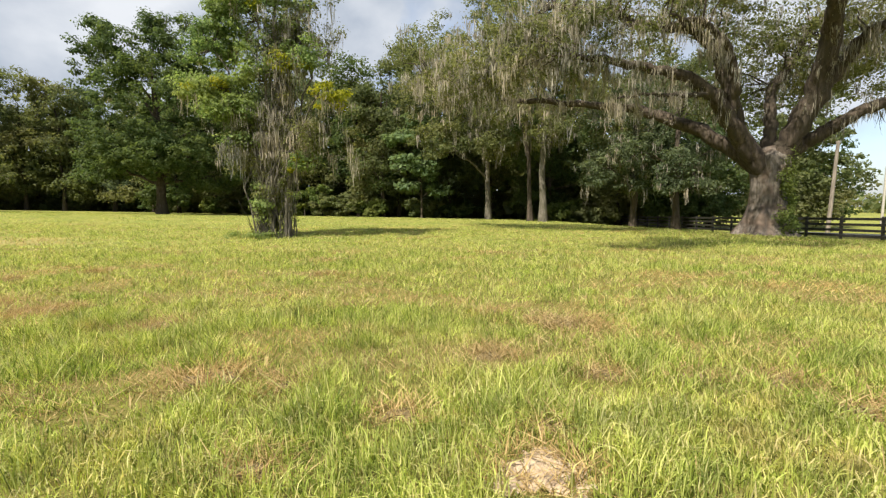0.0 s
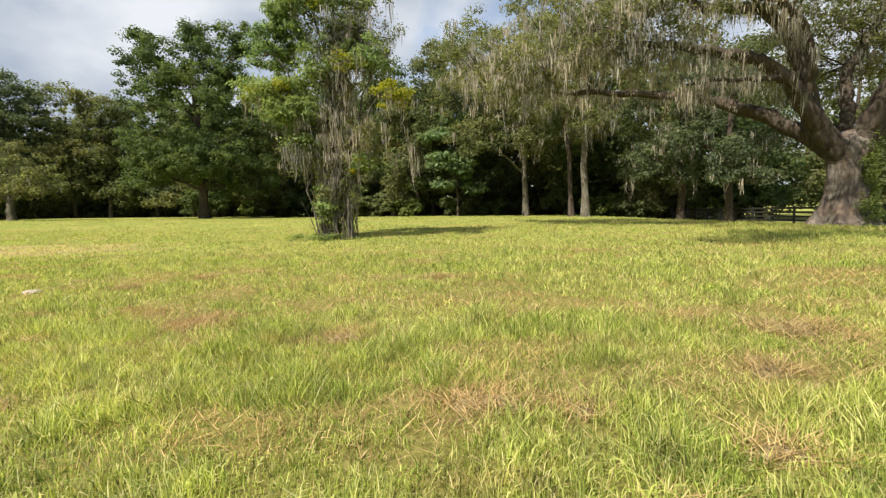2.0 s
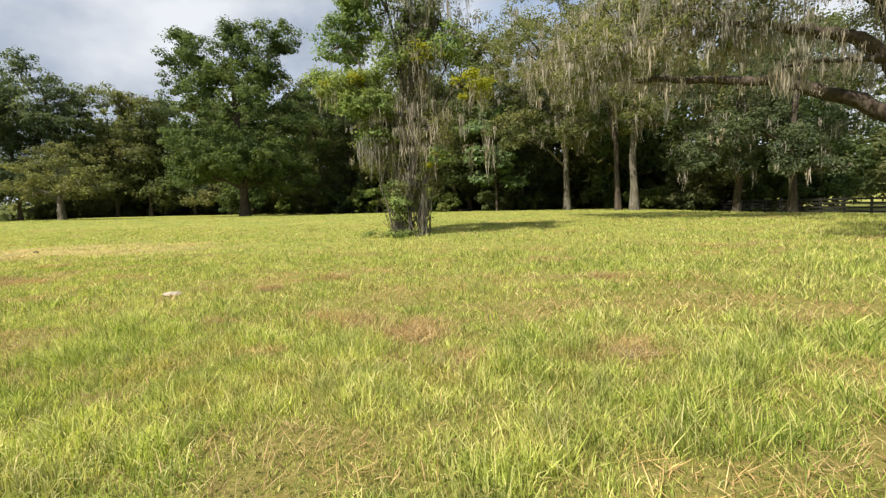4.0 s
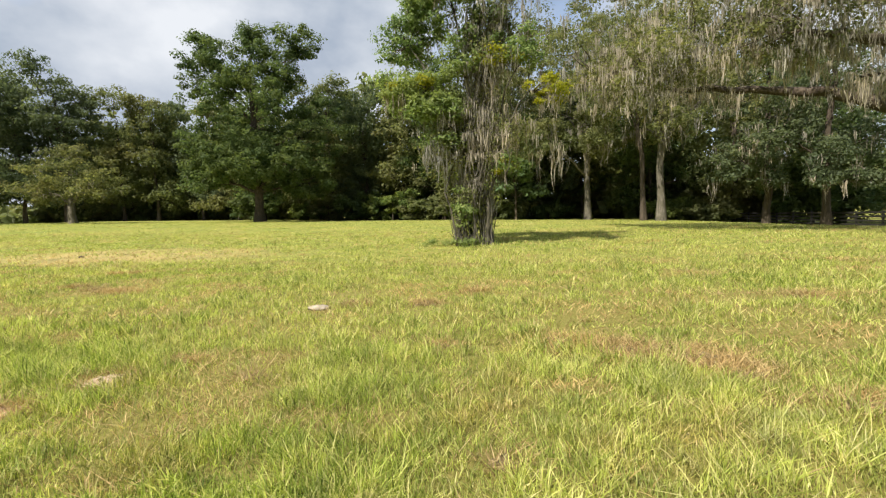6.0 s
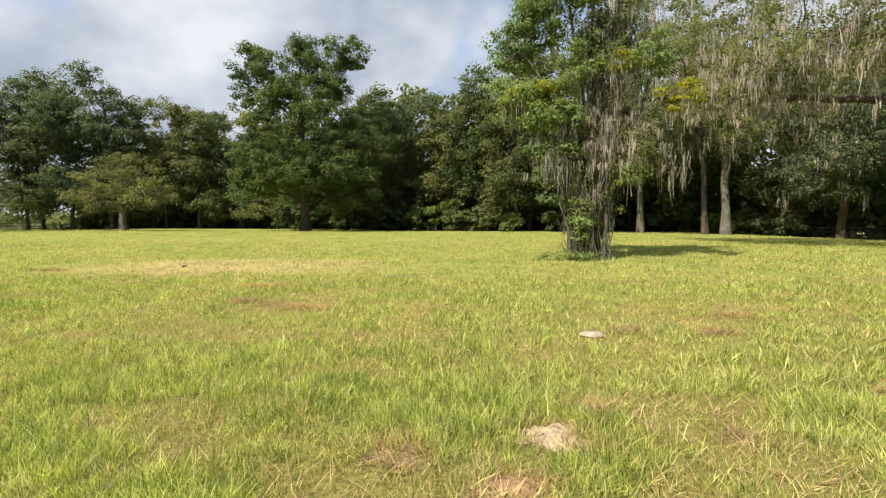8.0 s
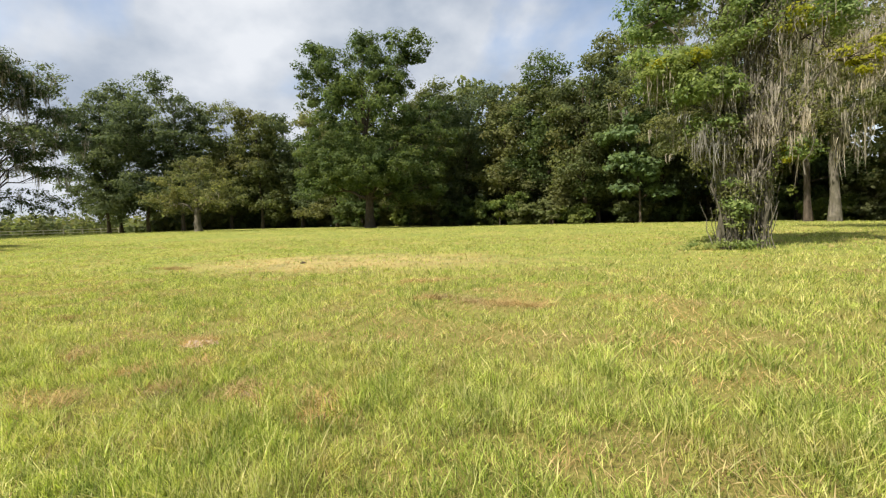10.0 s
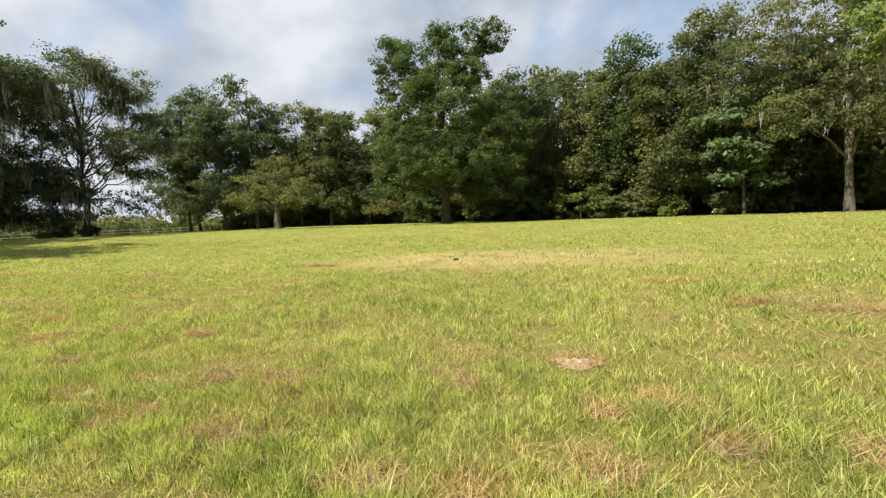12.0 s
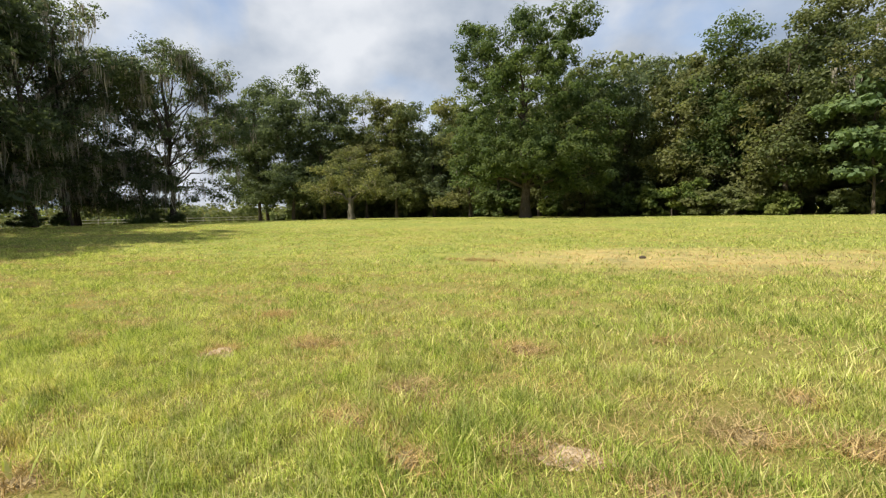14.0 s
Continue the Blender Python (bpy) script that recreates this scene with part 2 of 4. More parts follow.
    thatch = ramp_node(nt, noise_node(nt, 19.0, 8, 0.8), [(0.32, (0.075, 0.066, 0.024)), (0.5, (0.175, 0.165, 0.044)), (0.7, (0.29, 0.23, 0.10))])
    col = mix_node(nt, top.outputs[0], thatch, col)
    nt.links.new(col, b.inputs["Base Color"])
    b.inputs["Specular IOR Level"].default_value = 0.1
    bump_node(nt, b, fine, 0.8, 0.06)
    return m


GROUND = ground_mat()


# mesh helpers
def np_mesh(name, v, f, smooth=False):
    me = bpy.data.meshes.new(name)
    v, f = np.asarray(v, np.float32), np.asarray(f, np.int32)
    me.vertices.add(len(v))
    me.vertices.foreach_set("co", v.ravel())
    me.loops.add(f.size)
    me.loops.foreach_set("vertex_index", f.ravel())
    me.polygons.add(len(f))
    me.polygons.foreach_set("loop_start", np.arange(0, f.size, f.shape[1], dtype=np.int32))
    me.update(calc_edges=True)
    if smooth:
        me.polygons.foreach_set("use_smooth", np.ones(len(f), bool))
    return me


def joined(pieces):
    vs, fs, n = [], [], 0
    for v, f in pieces:
        vs.append(v)
        fs.append(np.asarray(f) + n)
        n += len(v)
    return np.concatenate(vs), np.concatenate(fs)


def part(name, mesh, material, parent, label=""):
    ob = new(name, mesh)
    if not mesh.materials:
        mesh.materials.append(material)
    ob.parent = parent
    return tagged(ob, label)


def thing(name, label, category, at, group="", kind=""):
    ob = new(name)
    ob.location = at
    return tagged(ob, label, category, group, kind)


def smoothstep(a, b, v):
    t = np.clip((np.asarray(v, float) - a) / (b - a), 0, 1)
    return t * t * (3 - 2 * t)


def ground_z(x, y):
    x, y = np.asarray(x, float), np.asarray(y, float)
    reach = np.hypot(np.maximum(y, 0), 0.9 * np.maximum(-30 - x, 0))
    rise = smoothstep(5, 55, reach) * (0.33 - 0.028 * np.clip(x, -75, 40) + 0.014 * np.clip(-75 - x, 0, 125))
    return rise - 0.55 * smoothstep(12, 24, x) + 0.02 * np.sin(x * 0.9) * np.sin(y * 0.7)


def gz(x, y):
    return float(ground_z(x, y))


def tube(path, radii, sides=8, rough=0.0, rng=None):
    """A tapered limb along a path, closed at its end by a small radius."""
    p = np.asarray(path, float)
    t = np.gradient(p, axis=0)
    t /= np.linalg.norm(t, axis=1)[:, None] + 1e-9
    ref = np.array([0.31, 0.95, 0.05])
    a = np.cross(t, ref)
    a /= np.linalg.norm(a, axis=1)[:, None] + 1e-9
    b = np.cross(t, a)
    ang = np.linspace(0, 2 * np.pi, sides, endpoint=False)
    r = np.repeat(np.asarray(radii, float)[:, None], sides, 1)
    if rough and rng is not None:
        r = r * (1 + rough * rng.standard_normal(r.shape))
    v = p[:, None] + r[..., None] * (np.cos(ang)[None, :, None] * a[:, None] + np.sin(ang)[None, :, None] * b[:, None])
    n = len(p)
    i = np.arange(n - 1)[:, None] * sides
    j = np.arange(sides)[None]
    k = (j + 1) % sides
    f = np.stack([i + j, i + k, i + sides + k, i + sides + j], -1).reshape(-1, 4)
    return v.reshape(-1, 3), f


def limb(a, b, ra, rb, rng, sag=0.0, wob=0.06, n=7, sides=7, rough=0.06):
    a, b = np.asarray(a, float), np.asarray(b, float)
    s = np.linspace(0, 1, n)[:, None]
    p = a + (b - a) * s
    p[:, 2] += (sag * np.sin(s * np.pi))[:, 0]
    p[1:-1] += wob * np.linalg.norm(b - a) * rng.standard_normal((n - 2, 3)) * 0.4
    return tube(p, ra + (rb - ra) * s[:, 0] ** 0.8, sides, rough, rng)


def leaf_quads(centres, normals, size, rng, aspect=0.55):
    n = len(centres)
    nrm = normals / (np.linalg.norm(normals, axis=1)[:, None] + 1e-9)
    rnd = rng.standard_normal((n, 3))
    u = np.cross(nrm, rnd)
    u /= np.linalg.norm(u, axis=1)[:, None] + 1e-9
    w = np.cross(nrm, u)
    s = (size * rng.uniform(0.6, 1.35, n))[:, None]
    bend = nrm * s * rng.uniform(-0.25, 0.1, n)[:, None]
    v = np.stack([centres - u * s * 0.5, centres - w * s * aspect * 0.5 + bend, centres + u * s * 0.5, centres + w * s * aspect * 0.5 + bend], 1).reshape(-1, 3)
    return v, np.arange(4 * n).reshape(-1, 4)


def clump_leaves(cl, radius, per, size, rng, flat=0.6, aspect=0.6):
    """Sprays of leaves round each of the points cl."""
    n = len(cl) * per
    d = rng.standard_normal((n, 3))
    d /= np.linalg.norm(d, axis=1)[:, None]
    rad = rng.uniform(0.1, 1, n) ** 0.55
    scale = np.repeat(radius * rng.uniform(0.6, 1.3, len(cl)), per)
    off = d * (rad * scale)[:, None] * np.array([1, 1, flat])
    c = np.repeat(cl, per, 0) + off
    nrm = d * 0.9 + rng.standard_normal((n, 3)) * 0.4 + np.array([0, 0, 0.6])
    return leaf_quads(c, nrm, size, rng, aspect)


def lobe_points(lobes, rng):
    """Clump centres in a set of ellipsoids (x, y, z, rx, ry, rz, count), thickest near their skin."""
    out = []
    for x, y, z, rx, ry, rz, n in lobes:
        d = rng.standard_normal((n, 3))
        d /= np.linalg.norm(d, axis=1)[:, None]
        r = rng.uniform(0.15, 1, n) ** 0.5 * (1 + 0.12 * rng.standard_normal(n))
        out.append(np.array([x, y, z]) + d * r[:, None] * np.array([rx, ry, rz]))
    return out


def moss_strands(points, length, width, per, rng, spread=0.12):
    """Hanging moss: at each point a ragged beard of thin strands, longest in its middle, drawn together at the tips."""
    m = len(points)
    beard = rng.uniform(0.2, 1, m) ** 1.7
    girth = spread * rng.uniform(0.5, 1.3, m) * (0.5 + 0.5 * beard)
    n = m * per
    off = rng.standard_normal((n, 3)) * np.array([1, 1, 0.6])
    far = np.linalg.norm(off[:, :2], axis=1)
    top = np.repeat(points, per, 0) + off * np.repeat(girth, per)[:, None]
    ln = length * np.repeat(beard, per) * rng.uniform(0.25, 1.0, n) * np.clip(1.15 - 0.28 * far, 0.3, 1.1)
    az = rng.uniform(0, np.pi, n)
    side = np.stack([np.cos(az), np.sin(az), 0 * az], 1)
    wd = width * rng.uniform(0.5, 1.5, n)
    draw = -off * np.array([1, 1, 0]) * (np.repeat(girth, per) * rng.uniform(-0.3, 0.6, n))[:, None]
    sway = rng.standard_normal((n, 3)) * np.array([1, 1, 0]) * 0.05
    rows = []
    for q, w in ((0, 0.5), (0.4, 1.0), (0.75, 0.7), (1.0, 0.1)):
        c = top - np.array([0, 0, 1.0]) * (ln * q)[:, None] + draw * q + sway * (ln * math.sin(4 * q))[:, None]
        rows += [c - side * (wd * w)[:, None] * 0.5, c + side * (wd * w)[:, None] * 0.5]
    v = np.stack(rows, 1).reshape(-1, 3)
    k = np.arange(n)[:, None, None] * 8
    f = (k + np.array([[0, 1, 3, 2], [2, 3, 5, 4], [4, 5, 7, 6]])[None]).reshape(-1, 4)
    return v, f


def trunk_path(h, lean, rng, n=9):
    s = np.linspace(0, 1, n)
    p = np.stack([lean[0] * s ** 1.4, lean[1] * s ** 1.4, -0.3 + (h + 0.3) * s], 1)
    p[2:, :2] += rng.standard_normal((n - 2, 2)) * 0.007 * h
    return p, s


def build_tree(name, label, at, trunk_h, trunk_r, lobes, leaf, bark_m, size=0.28, per=50, clump=0.9, moss=0, moss_len=2.0, moss_w=0.06,
               lean=(0, 0), flare=1.5, seed=1, group="", limb_r=0.35, flat=0.6, category="tree", moss_low=True):
    """One tree: trunk with limbs to every lobe of its crown, leaf sprays, hanging moss. Lobes are relative to its base."""
    rng = np.random.default_rng(seed)
    root = thing(name, label, category, (at[0], at[1], gz(*at)), group)
    path, s = trunk_path(trunk_h, lean, rng)
    rad = trunk_r * (1 - 0.55 * s) * (1 + (flare - 1) * np.exp(-s * trunk_h / 0.7))
    part("trunk", np_mesh("trunk", *tube(path, rad, 12, 0.05, rng), smooth=True), bark_m, root)
    pts = lobe_points(lobes, rng)
    twigs = []
    for lobe, cl in zip(lobes, pts):
        c = np.array(lobe[:3])
        k = np.clip((c[2] * 0.62) / trunk_h, 0.2, 1.0)
        i = int(round(k * (len(path) - 1)))
        r0 = rad[i] * (0.35 + limb_r * 0.4)
        part("limb", np_mesh("limb", *limb(path[i], c, r0, r0 * 0.3, rng, sag=0.06 * np.linalg.norm(c - path[i])), smooth=True), bark_m, root)
        for q in cl[rng.permutation(len(cl))[:9]]:
            start = path[i] + (c - path[i]) * rng.uniform(0.5, 1.0)
            twigs.append(limb(start, q, r0 * 0.28, 0.015, rng, n=5, sides=3))
    tagged(part("branchwork", np_mesh("branchwork", *joined(twigs), smooth=True), bark_m, root), kind="stuff")
    cl = np.concatenate(pts)
    cl[:, 2] = np.maximum(cl[:, 2], 0.4)
    part("crown", np_mesh("crown", *clump_leaves(cl, clump, per, size, rng, flat)), leaf, root)
    if moss:
        hang = cl[rng.permutation(len(cl))[:min(moss, len(cl))]] + rng.standard_normal((min(moss, len(cl)), 3)) * 0.4
        hang[:, 2] = np.maximum(hang[:, 2], moss_len * 0.9)
        tagged(part("hanging_moss", np_mesh("hanging_moss", *moss_strands(hang, moss_len, moss_w * 0.7, 12, rng, 0.3)), MOSS, root, "grey hanging Spanish moss"), kind="stuff")
    return root


# ground: one sheet to the horizon, finest near the walk
gx = np.concatenate([-np.geomspace(130, 2500, 26)[::-1], np.linspace(-128, 60, 150), np.geomspace(62, 2500, 30)])
gy = np.concatenate([-np.geomspace(12, 2500, 26)[::-1], np.linspace(-11, 110, 110), np.geomspace(112, 2500, 28)])
GX, GY = np.meshgrid(gx, gy)
gv = np.stack([GX, GY, ground_z(GX, GY)], -1).reshape(-1, 3)
gi = (np.arange(len(gy) - 1)[:, None] * len(gx) + np.arange(len(gx) - 1)[None]).ravel()
ground = new("ground", np_mesh("ground", gv, np.stack([gi, gi + 1, gi + 1 + len(gx), gi + len(gx)], 1), True))
ground.data.materials.append(GROUND)
tagged(ground, "sunlit meadow ground of rough mown grass", "ground", kind="structure")

# ---- trees ----
# the tall oak standing free in front of the woods
build_tree("oak_tree", "tall leafy oak standing free before dark woods", (-38.6, 60.2), 17, 0.62,
           [(0, 0, 15.2, 9.3, 8, 8, 230), (-4.5, -2, 20.5, 4.2, 4, 4.2, 64), (3.5, 0, 21.8, 4.3, 4, 4.0, 64), (7.2, 1, 24.2, 2.3, 2.4, 2.3, 22),
            (-6.2, -1, 24.3, 1.5, 1.5, 1.5, 12), (0.3, 0, 25.3, 2.0, 2.0, 1.6, 18), (5, -1, 8, 6.5, 5, 4.5, 90), (-5.5, 0, 9.5, 5, 5, 4.5, 60), (9, 2, 13, 4, 4, 5, 45), (1, -4, 8.0, 7, 3.5, 2.8, 90), (-6, -2, 6.4, 4, 3, 2.2, 46), (7.5, 0, 5.0, 4, 3, 2.4, 46)],
           LEAF_OAK, BARK_OAK, size=0.34, per=90, clump=1.15, moss=30, moss_len=1.6, seed=3)
# the small spreading tree
build_tree("small_tree", "small spreading oak with low drooping branches", (-63.6, 56.8), 6, 0.5,
           [(0, 0, 6.8, 6.2, 5, 2.4, 70), (-4, 0, 4.6, 4.5, 4, 1.8, 45), (4, -1, 4.6, 4.5, 4, 1.8, 45), (0.5, 0, 9.2, 2.6, 2.6, 1.6, 24)],
           LEAF_GREY, BARK_PALE, size=0.3, per=60, clump=1.0, moss=30, moss_len=2.2, seed=5, limb_r=0.5)

# ragged mossy trees at the open side of the meadow
# the last three stand out of view, added to cast shade on the meadow
MOSSY = [((-86.5, 45.7), 6, 24.5), ((-91.0, 35.0), 8, 27), ((-89.0, 30.5), 9, 27), ((-97.0, 39.0), 12, 25), ((-85.0, 21.0), 11, 27), ((-95.0, 27.0), 14, 29), ((-82.0, 13.0), 15, 27), ((-71.0, 7.0), 16, 26), ((-77.0, 0.0), 17, 27)]
for (bx, by), sd, h in MOSSY:
    r_ = np.random.default_rng(sd)
    lobes = []
    for q in np.linspace(0.10, 0.95, 21):
        az, reach = r_.uniform(0, 6.28), r_.uniform(1.5, 7.5) * (1.2 - 0.9 * abs(q - 0.5))
        lobes.append((reach * math.cos(az), reach * math.sin(az), h * q, r_.uniform(3.0, 5.2), r_.uniform(3.0, 5.2), r_.uniform(1.1, 2.0), 38))
    if by > 30 and sd != 6:
        lobes += [(r_.uniform(-5, 6), r_.uniform(-5, 4), r_.uniform(4.0, 9.0), r_.uniform(2.6, 4), r_.uniform(2.6, 4), r_.uniform(1.0, 1.6), 34) for _ in range(7)]
    if sd == 6:
        # the outermost one spreads layered boughs towards the open meadow and hangs low on its other side
        lobes += [(-0.57 * u, -0.82 * u, z, 2.4, 2.4, 1.0, 34) for u, z in ((2.4, 5.6), (4.6, 7.0), (3.4, 9.6), (6.0, 11.6), (3.2, 14.0), (5.2, 16.6), (2.6, 20.0))]
        lobes += [(0.57 * u, 0.82 * u, z, 2.9, 2.9, 1.0, 34) for u, z in ((2.0, 23.6), (3.5, 21.8), (6.2, 20.2), (4.2, 18.4), (8.4, 17.0), (5.4, 15.0), (9.0, 13.2), (5.0, 11.0), (7.6, 9.0))]
    build_tree("mossy_oak", "tall ragged oak hung with Spanish moss, partly bare", (bx, by), h * 0.9, 0.36, lobes, LEAF_DARK, BARK_OAK, size=0.32 if by > 30 else 0.6, per=36 if by > 30 else 18, clump=1.15,
               moss=460 if by > 30 else 60, moss_len=4.2, moss_w=0.12, seed=sd, group="mossy oaks at the meadow edge", limb_r=0.2)

# the woods: a few kinds of tree, set in rows
KINDS = []
for sd, h, w, lf in ((21, 22.5, 6.0, LEAF_WOOD), (22, 23.5, 6.5, LEAF_OAK), (23, 21, 6.2, LEAF_DARK), (24, 23, 7.0, LEAF_WOOD), (25, 21.5, 5.8, LEAF_GREY), (26, 28, 6.5, LEAF_DARK)):
    r_ = np.random.default_rng(sd)
    lobes = [(0, 0, h * 0.60, w, w, h * 0.30, 100), (0, 0, h * 0.28, w * 0.85, w * 0.85, h * 0.16, 50)]
    for q in (0.14, 0.24, 0.36, 0.5, 0.64, 0.78, 0.87, 0.95):
        lobes.append((r_.uniform(-0.75, 0.75) * w, r_.uniform(-0.75, 0.75) * w, h * q, w * r_.uniform(0.4, 0.65), w * r_.uniform(0.4, 0.65), r_.uniform(1.3, 2.6), 22))
    if h == 28:
        lobes += [(r_.uniform(-4, 4), r_.uniform(-4, 4), h * q, 4.2, 4.2, 2.4, 34) for q in (0.2, 0.35, 0.5, 0.62, 0.74)]
    KINDS.append((lobes, lf, sd, h))
WOODS = [(-101, 78), (-96, 71), (-89, 73), (-82, 74), (-76, 80), (-69, 80), (-62, 83), (-54, 82), (-47, 78), (-40, 77), (-33, 74), (-26.5, 72.5), (-20, 71.5), (-13.5, 70.5), (-7, 69.5),
         (-9, 66.5), (1, 67), (8, 71), (16, 65), (24, 60), (32, 58)]
BACK = [(-92, 88), (-82, 89), (-73, 90), (-64, 92), (-56, 91), (-48, 88), (-40, 87), (-31, 84), (-23, 82), (-15, 80), (-7, 79), (4, 80), (13, 75), (21, 71), (30, 68)]
protos = {}
for row in (WOODS, BACK):
    for n, at in enumerate(row):
        deep = row is BACK
        k = 5 if n < 4 and not deep else (n * 7 + (2 if deep else 0)) % 5
        if (k, deep) not in protos:
            lobes, lf, sd, h = KINDS[k]
            protos[k, deep] = build_tree("woodland_tree", "tall dense tree deep in the woods" if deep else "tall dense tree in the woodland edge", at, h * 0.8, 0.3, lobes, lf, BARK_OAK,
                                         size=1.0 if deep else 0.42, per=11 if deep else 48, clump=1.45, seed=sd, group="trees of the woods")
        else:
            tall = (0.98 if -22 < at[0] < -12 else 1.04) + 0.03 * math.sin(5 * n) if -30 < at[0] < 4 else 1.0
            copy_thing(protos[k, deep], pose(at[0], at[1], gz(*at), 0, 0, (n * 77) % 360) @ Matrix.Diagonal((1, 1, tall, 1)))

# dense growth deep in the woods and along the far horizon
def brush_mass(name, label, segments, leaf, size, seed, radius=2.4, per=26):
    """Leafy clumps filling boxes (x0, x1, y0, y1, top, count), uneven along their tops."""
    rng = np.random.default_rng(seed)
    out = []
    for x0, x1, y0, y1, top, n in segments:
        x, y = rng.uniform(x0, x1, n), rng.uniform(y0, y1, n)
        tops = top * (0.72 + 0.16 * np.sin(x * 0.21 + y * 0.1) + 0.12 * np.sin(x * 0.57 + 1.3))
        z = ground_z(x, y) + tops * rng.uniform(0.05, 1, n)
        out.append(clump_leaves(np.stack([x, y, z], 1), radius, per, size, rng, 0.7, 0.7))
    ob = new(name, np_mesh(name, *joined(out)))
    ob.data.materials.append(leaf)
    return tagged(ob, label, "woods", kind="stuff")


brush_mass("deep_woods", "dense dark growth deep inside the woods", [(-112, -60, 92, 104, 20, 400), (-60, 0, 88, 100, 20, 400), (0, 40, 76, 92, 20, 320), (10, 34, 64, 74, 9, 110), (-108, 0, 84, 92, 3.5, 260), (0, 36, 70, 78, 3.5, 110)], LEAF_WOOD, 1.5, 71)
brush_mass("far_woods", "distant low line of sunlit trees beyond the fields", [(-340, -230, 120, 260, 11, 1100), (-300, 60, 250, 300, 14, 300), (70, 330, 150, 240, 10, 340), (-330, -250, -60, 150, 12, 260),
           (120, 300, -200, 60, 10, 160), (-300, 250, -240, -200, 12, 200)], LEAF_WOOD, 2.3, 72, 4.5, 17)


def shrub(at, w, h, leaf, size, seed, per=60, n=40):
    lobes = [(0, 0, h * 0.45, w, w * 0.7, h * 0.45, n), (w * 0.4, 0, h * 0.7, w * 0.5, w * 0.5, h * 0.28, n // 2), (-w * 0.5, 0, h * 0.6, w * 0.5, w * 0.5, h * 0.25, n // 2)]
    return build_tree("shrub", "leafy shrub at the foot of the woods", at, h * 0.6, 0.08, lobes, leaf, BARK_OAK, size=size, per=per, clump=0.7, seed=seed, group="shrubs of the woodland edge", category="shrub")


for n, (bx, by, w, h) in enumerate([(-21, 66.5, 4.5, 4.8), (-16, 66, 4, 3.6), (-27, 68, 4, 4.5), (-11, 65.5, 3, 2.6), (-32, 69.5, 3.5, 5), (-46, 73, 4, 5),
                                    (-36, 71, 3, 3.2), (-3, 65.5, 3, 3.2), (2, 66, 2.8, 2.6), (16.5, 60, 3.2, 3), (20, 56, 3, 2.6), (27, 52, 3, 3.4)]):
    shrub((bx, by), w, h, (LEAF_BRIGHT, LEAF_WOOD, LEAF_OAK)[n % 3], 0.4, 300 + n)
build_tree("broad_leaved_tree", "young tree with large pale green leaves at the woods", (-3.0, 61.6), 13, 0.14,
           [(0.4, 0, 13.0, 2.4, 2.2, 1.5, 22), (-2.6, -0.6, 11.2, 2.2, 2.0, 1.4, 20), (2.9, -0.5, 9.8, 2.4, 2.0, 1.5, 22), (-1.2, -1.0, 7.8, 2.6, 1.8, 1.6, 24), (1.4, -0.6, 6.6, 2.2, 1.6, 1.2, 16), (-2.0, -0.5, 4.2, 1.8, 1.5, 1.2, 12), (2.4, 0, 3.8, 1.6, 1.4, 1.0, 10)],
           LEAF_BROAD, BARK_OAK, size=0.6, per=34, clump=1.05, seed=43, flat=0.5)

# low growth at the feet of the mossy oaks
for n, (bx, by, w, h) in enumerate([(-84.6, 44.6, 1.6, 1.5), (-86.8, 40.8, 2.6, 0.9), (-88.0, 43.6, 1.3, 1.8), (-90.2, 33.4, 1.6, 1.7), (-88.2, 29.4, 1.8, 1.4)]):
    build_tree("low_bush", "low dark green bush at the foot of a mossy oak", (bx, by), h * 0.6, 0.05, [(0, 0, h * 0.45, w, w * 0.8, h * 0.4, 26), (0.3 * w, 0.2, h * 0.75, w * 0.5, w * 0.5, h * 0.25, 10)],
               (LEAF_DARK, LEAF_OAK)[n % 2], BARK_OAK, size=0.22, per=44, clump=0.45, seed=350 + n, group="low bushes under the mossy oaks", category="bush")

# tall mossy trees where the woods come forward
build_tree("tall_mossy_oak", "tall pale-barked oak with hanging moss before dark woods", (6.2, 60.2), 23, 0.4,
           [(-5, 0, 21, 7, 6, 5.5, 120), (4, 1, 24, 7, 6, 6, 120), (-3, -2, 13.5, 5, 5, 3, 70), (5, -1, 12.5, 5, 5, 3.5, 70), (-9, 0, 17, 3.6, 4, 3.6, 45), (0, 0, 29.5, 4, 4, 2.4, 34), (-6, -3, 10, 4.5, 4, 2.4, 60), (0.5, -4, 9.5, 3.5, 3, 1.8, 44)],
           LEAF_GREY, BARK_PALE, size=0.3, per=62, clump=1.1, moss=150, moss_len=3.4, moss_w=0.12, seed=51, group="tall mossy oaks", flare=1.45)
build_tree("tall_mossy_oak", "tall pale-barked oak with a vine-clad trunk", (11.4, 50.0), 22, 0.4,
           [(0, 0, 20, 7, 6, 5.5, 120), (-4.5, -1, 13, 4, 4, 3, 55), (5, 0, 13, 5, 4, 3.2, 60), (0, -2, 10, 3, 3, 1.8, 34)],
           LEAF_GREY, BARK_PALE, size=0.28, per=62, clump=1.0, moss=150, moss_len=3.4, moss_w=0.1, seed=52, group="tall mossy oaks", flare=1.4)
build_tree("tall_mossy_oak", "slender dark-barked oak close beside a pale one", (10.4, 52.2), 20, 0.3,
           [(-2, 1, 18, 5, 5, 4.5, 80), (1, 3, 12, 4, 4, 3, 50)], LEAF_OAK, BARK_OAK, size=0.3, per=55, clump=1.0, moss=40, moss_len=2.8, moss_w=0.1, seed=53, group="tall mossy oaks", lean=(-1.2, 0.5))
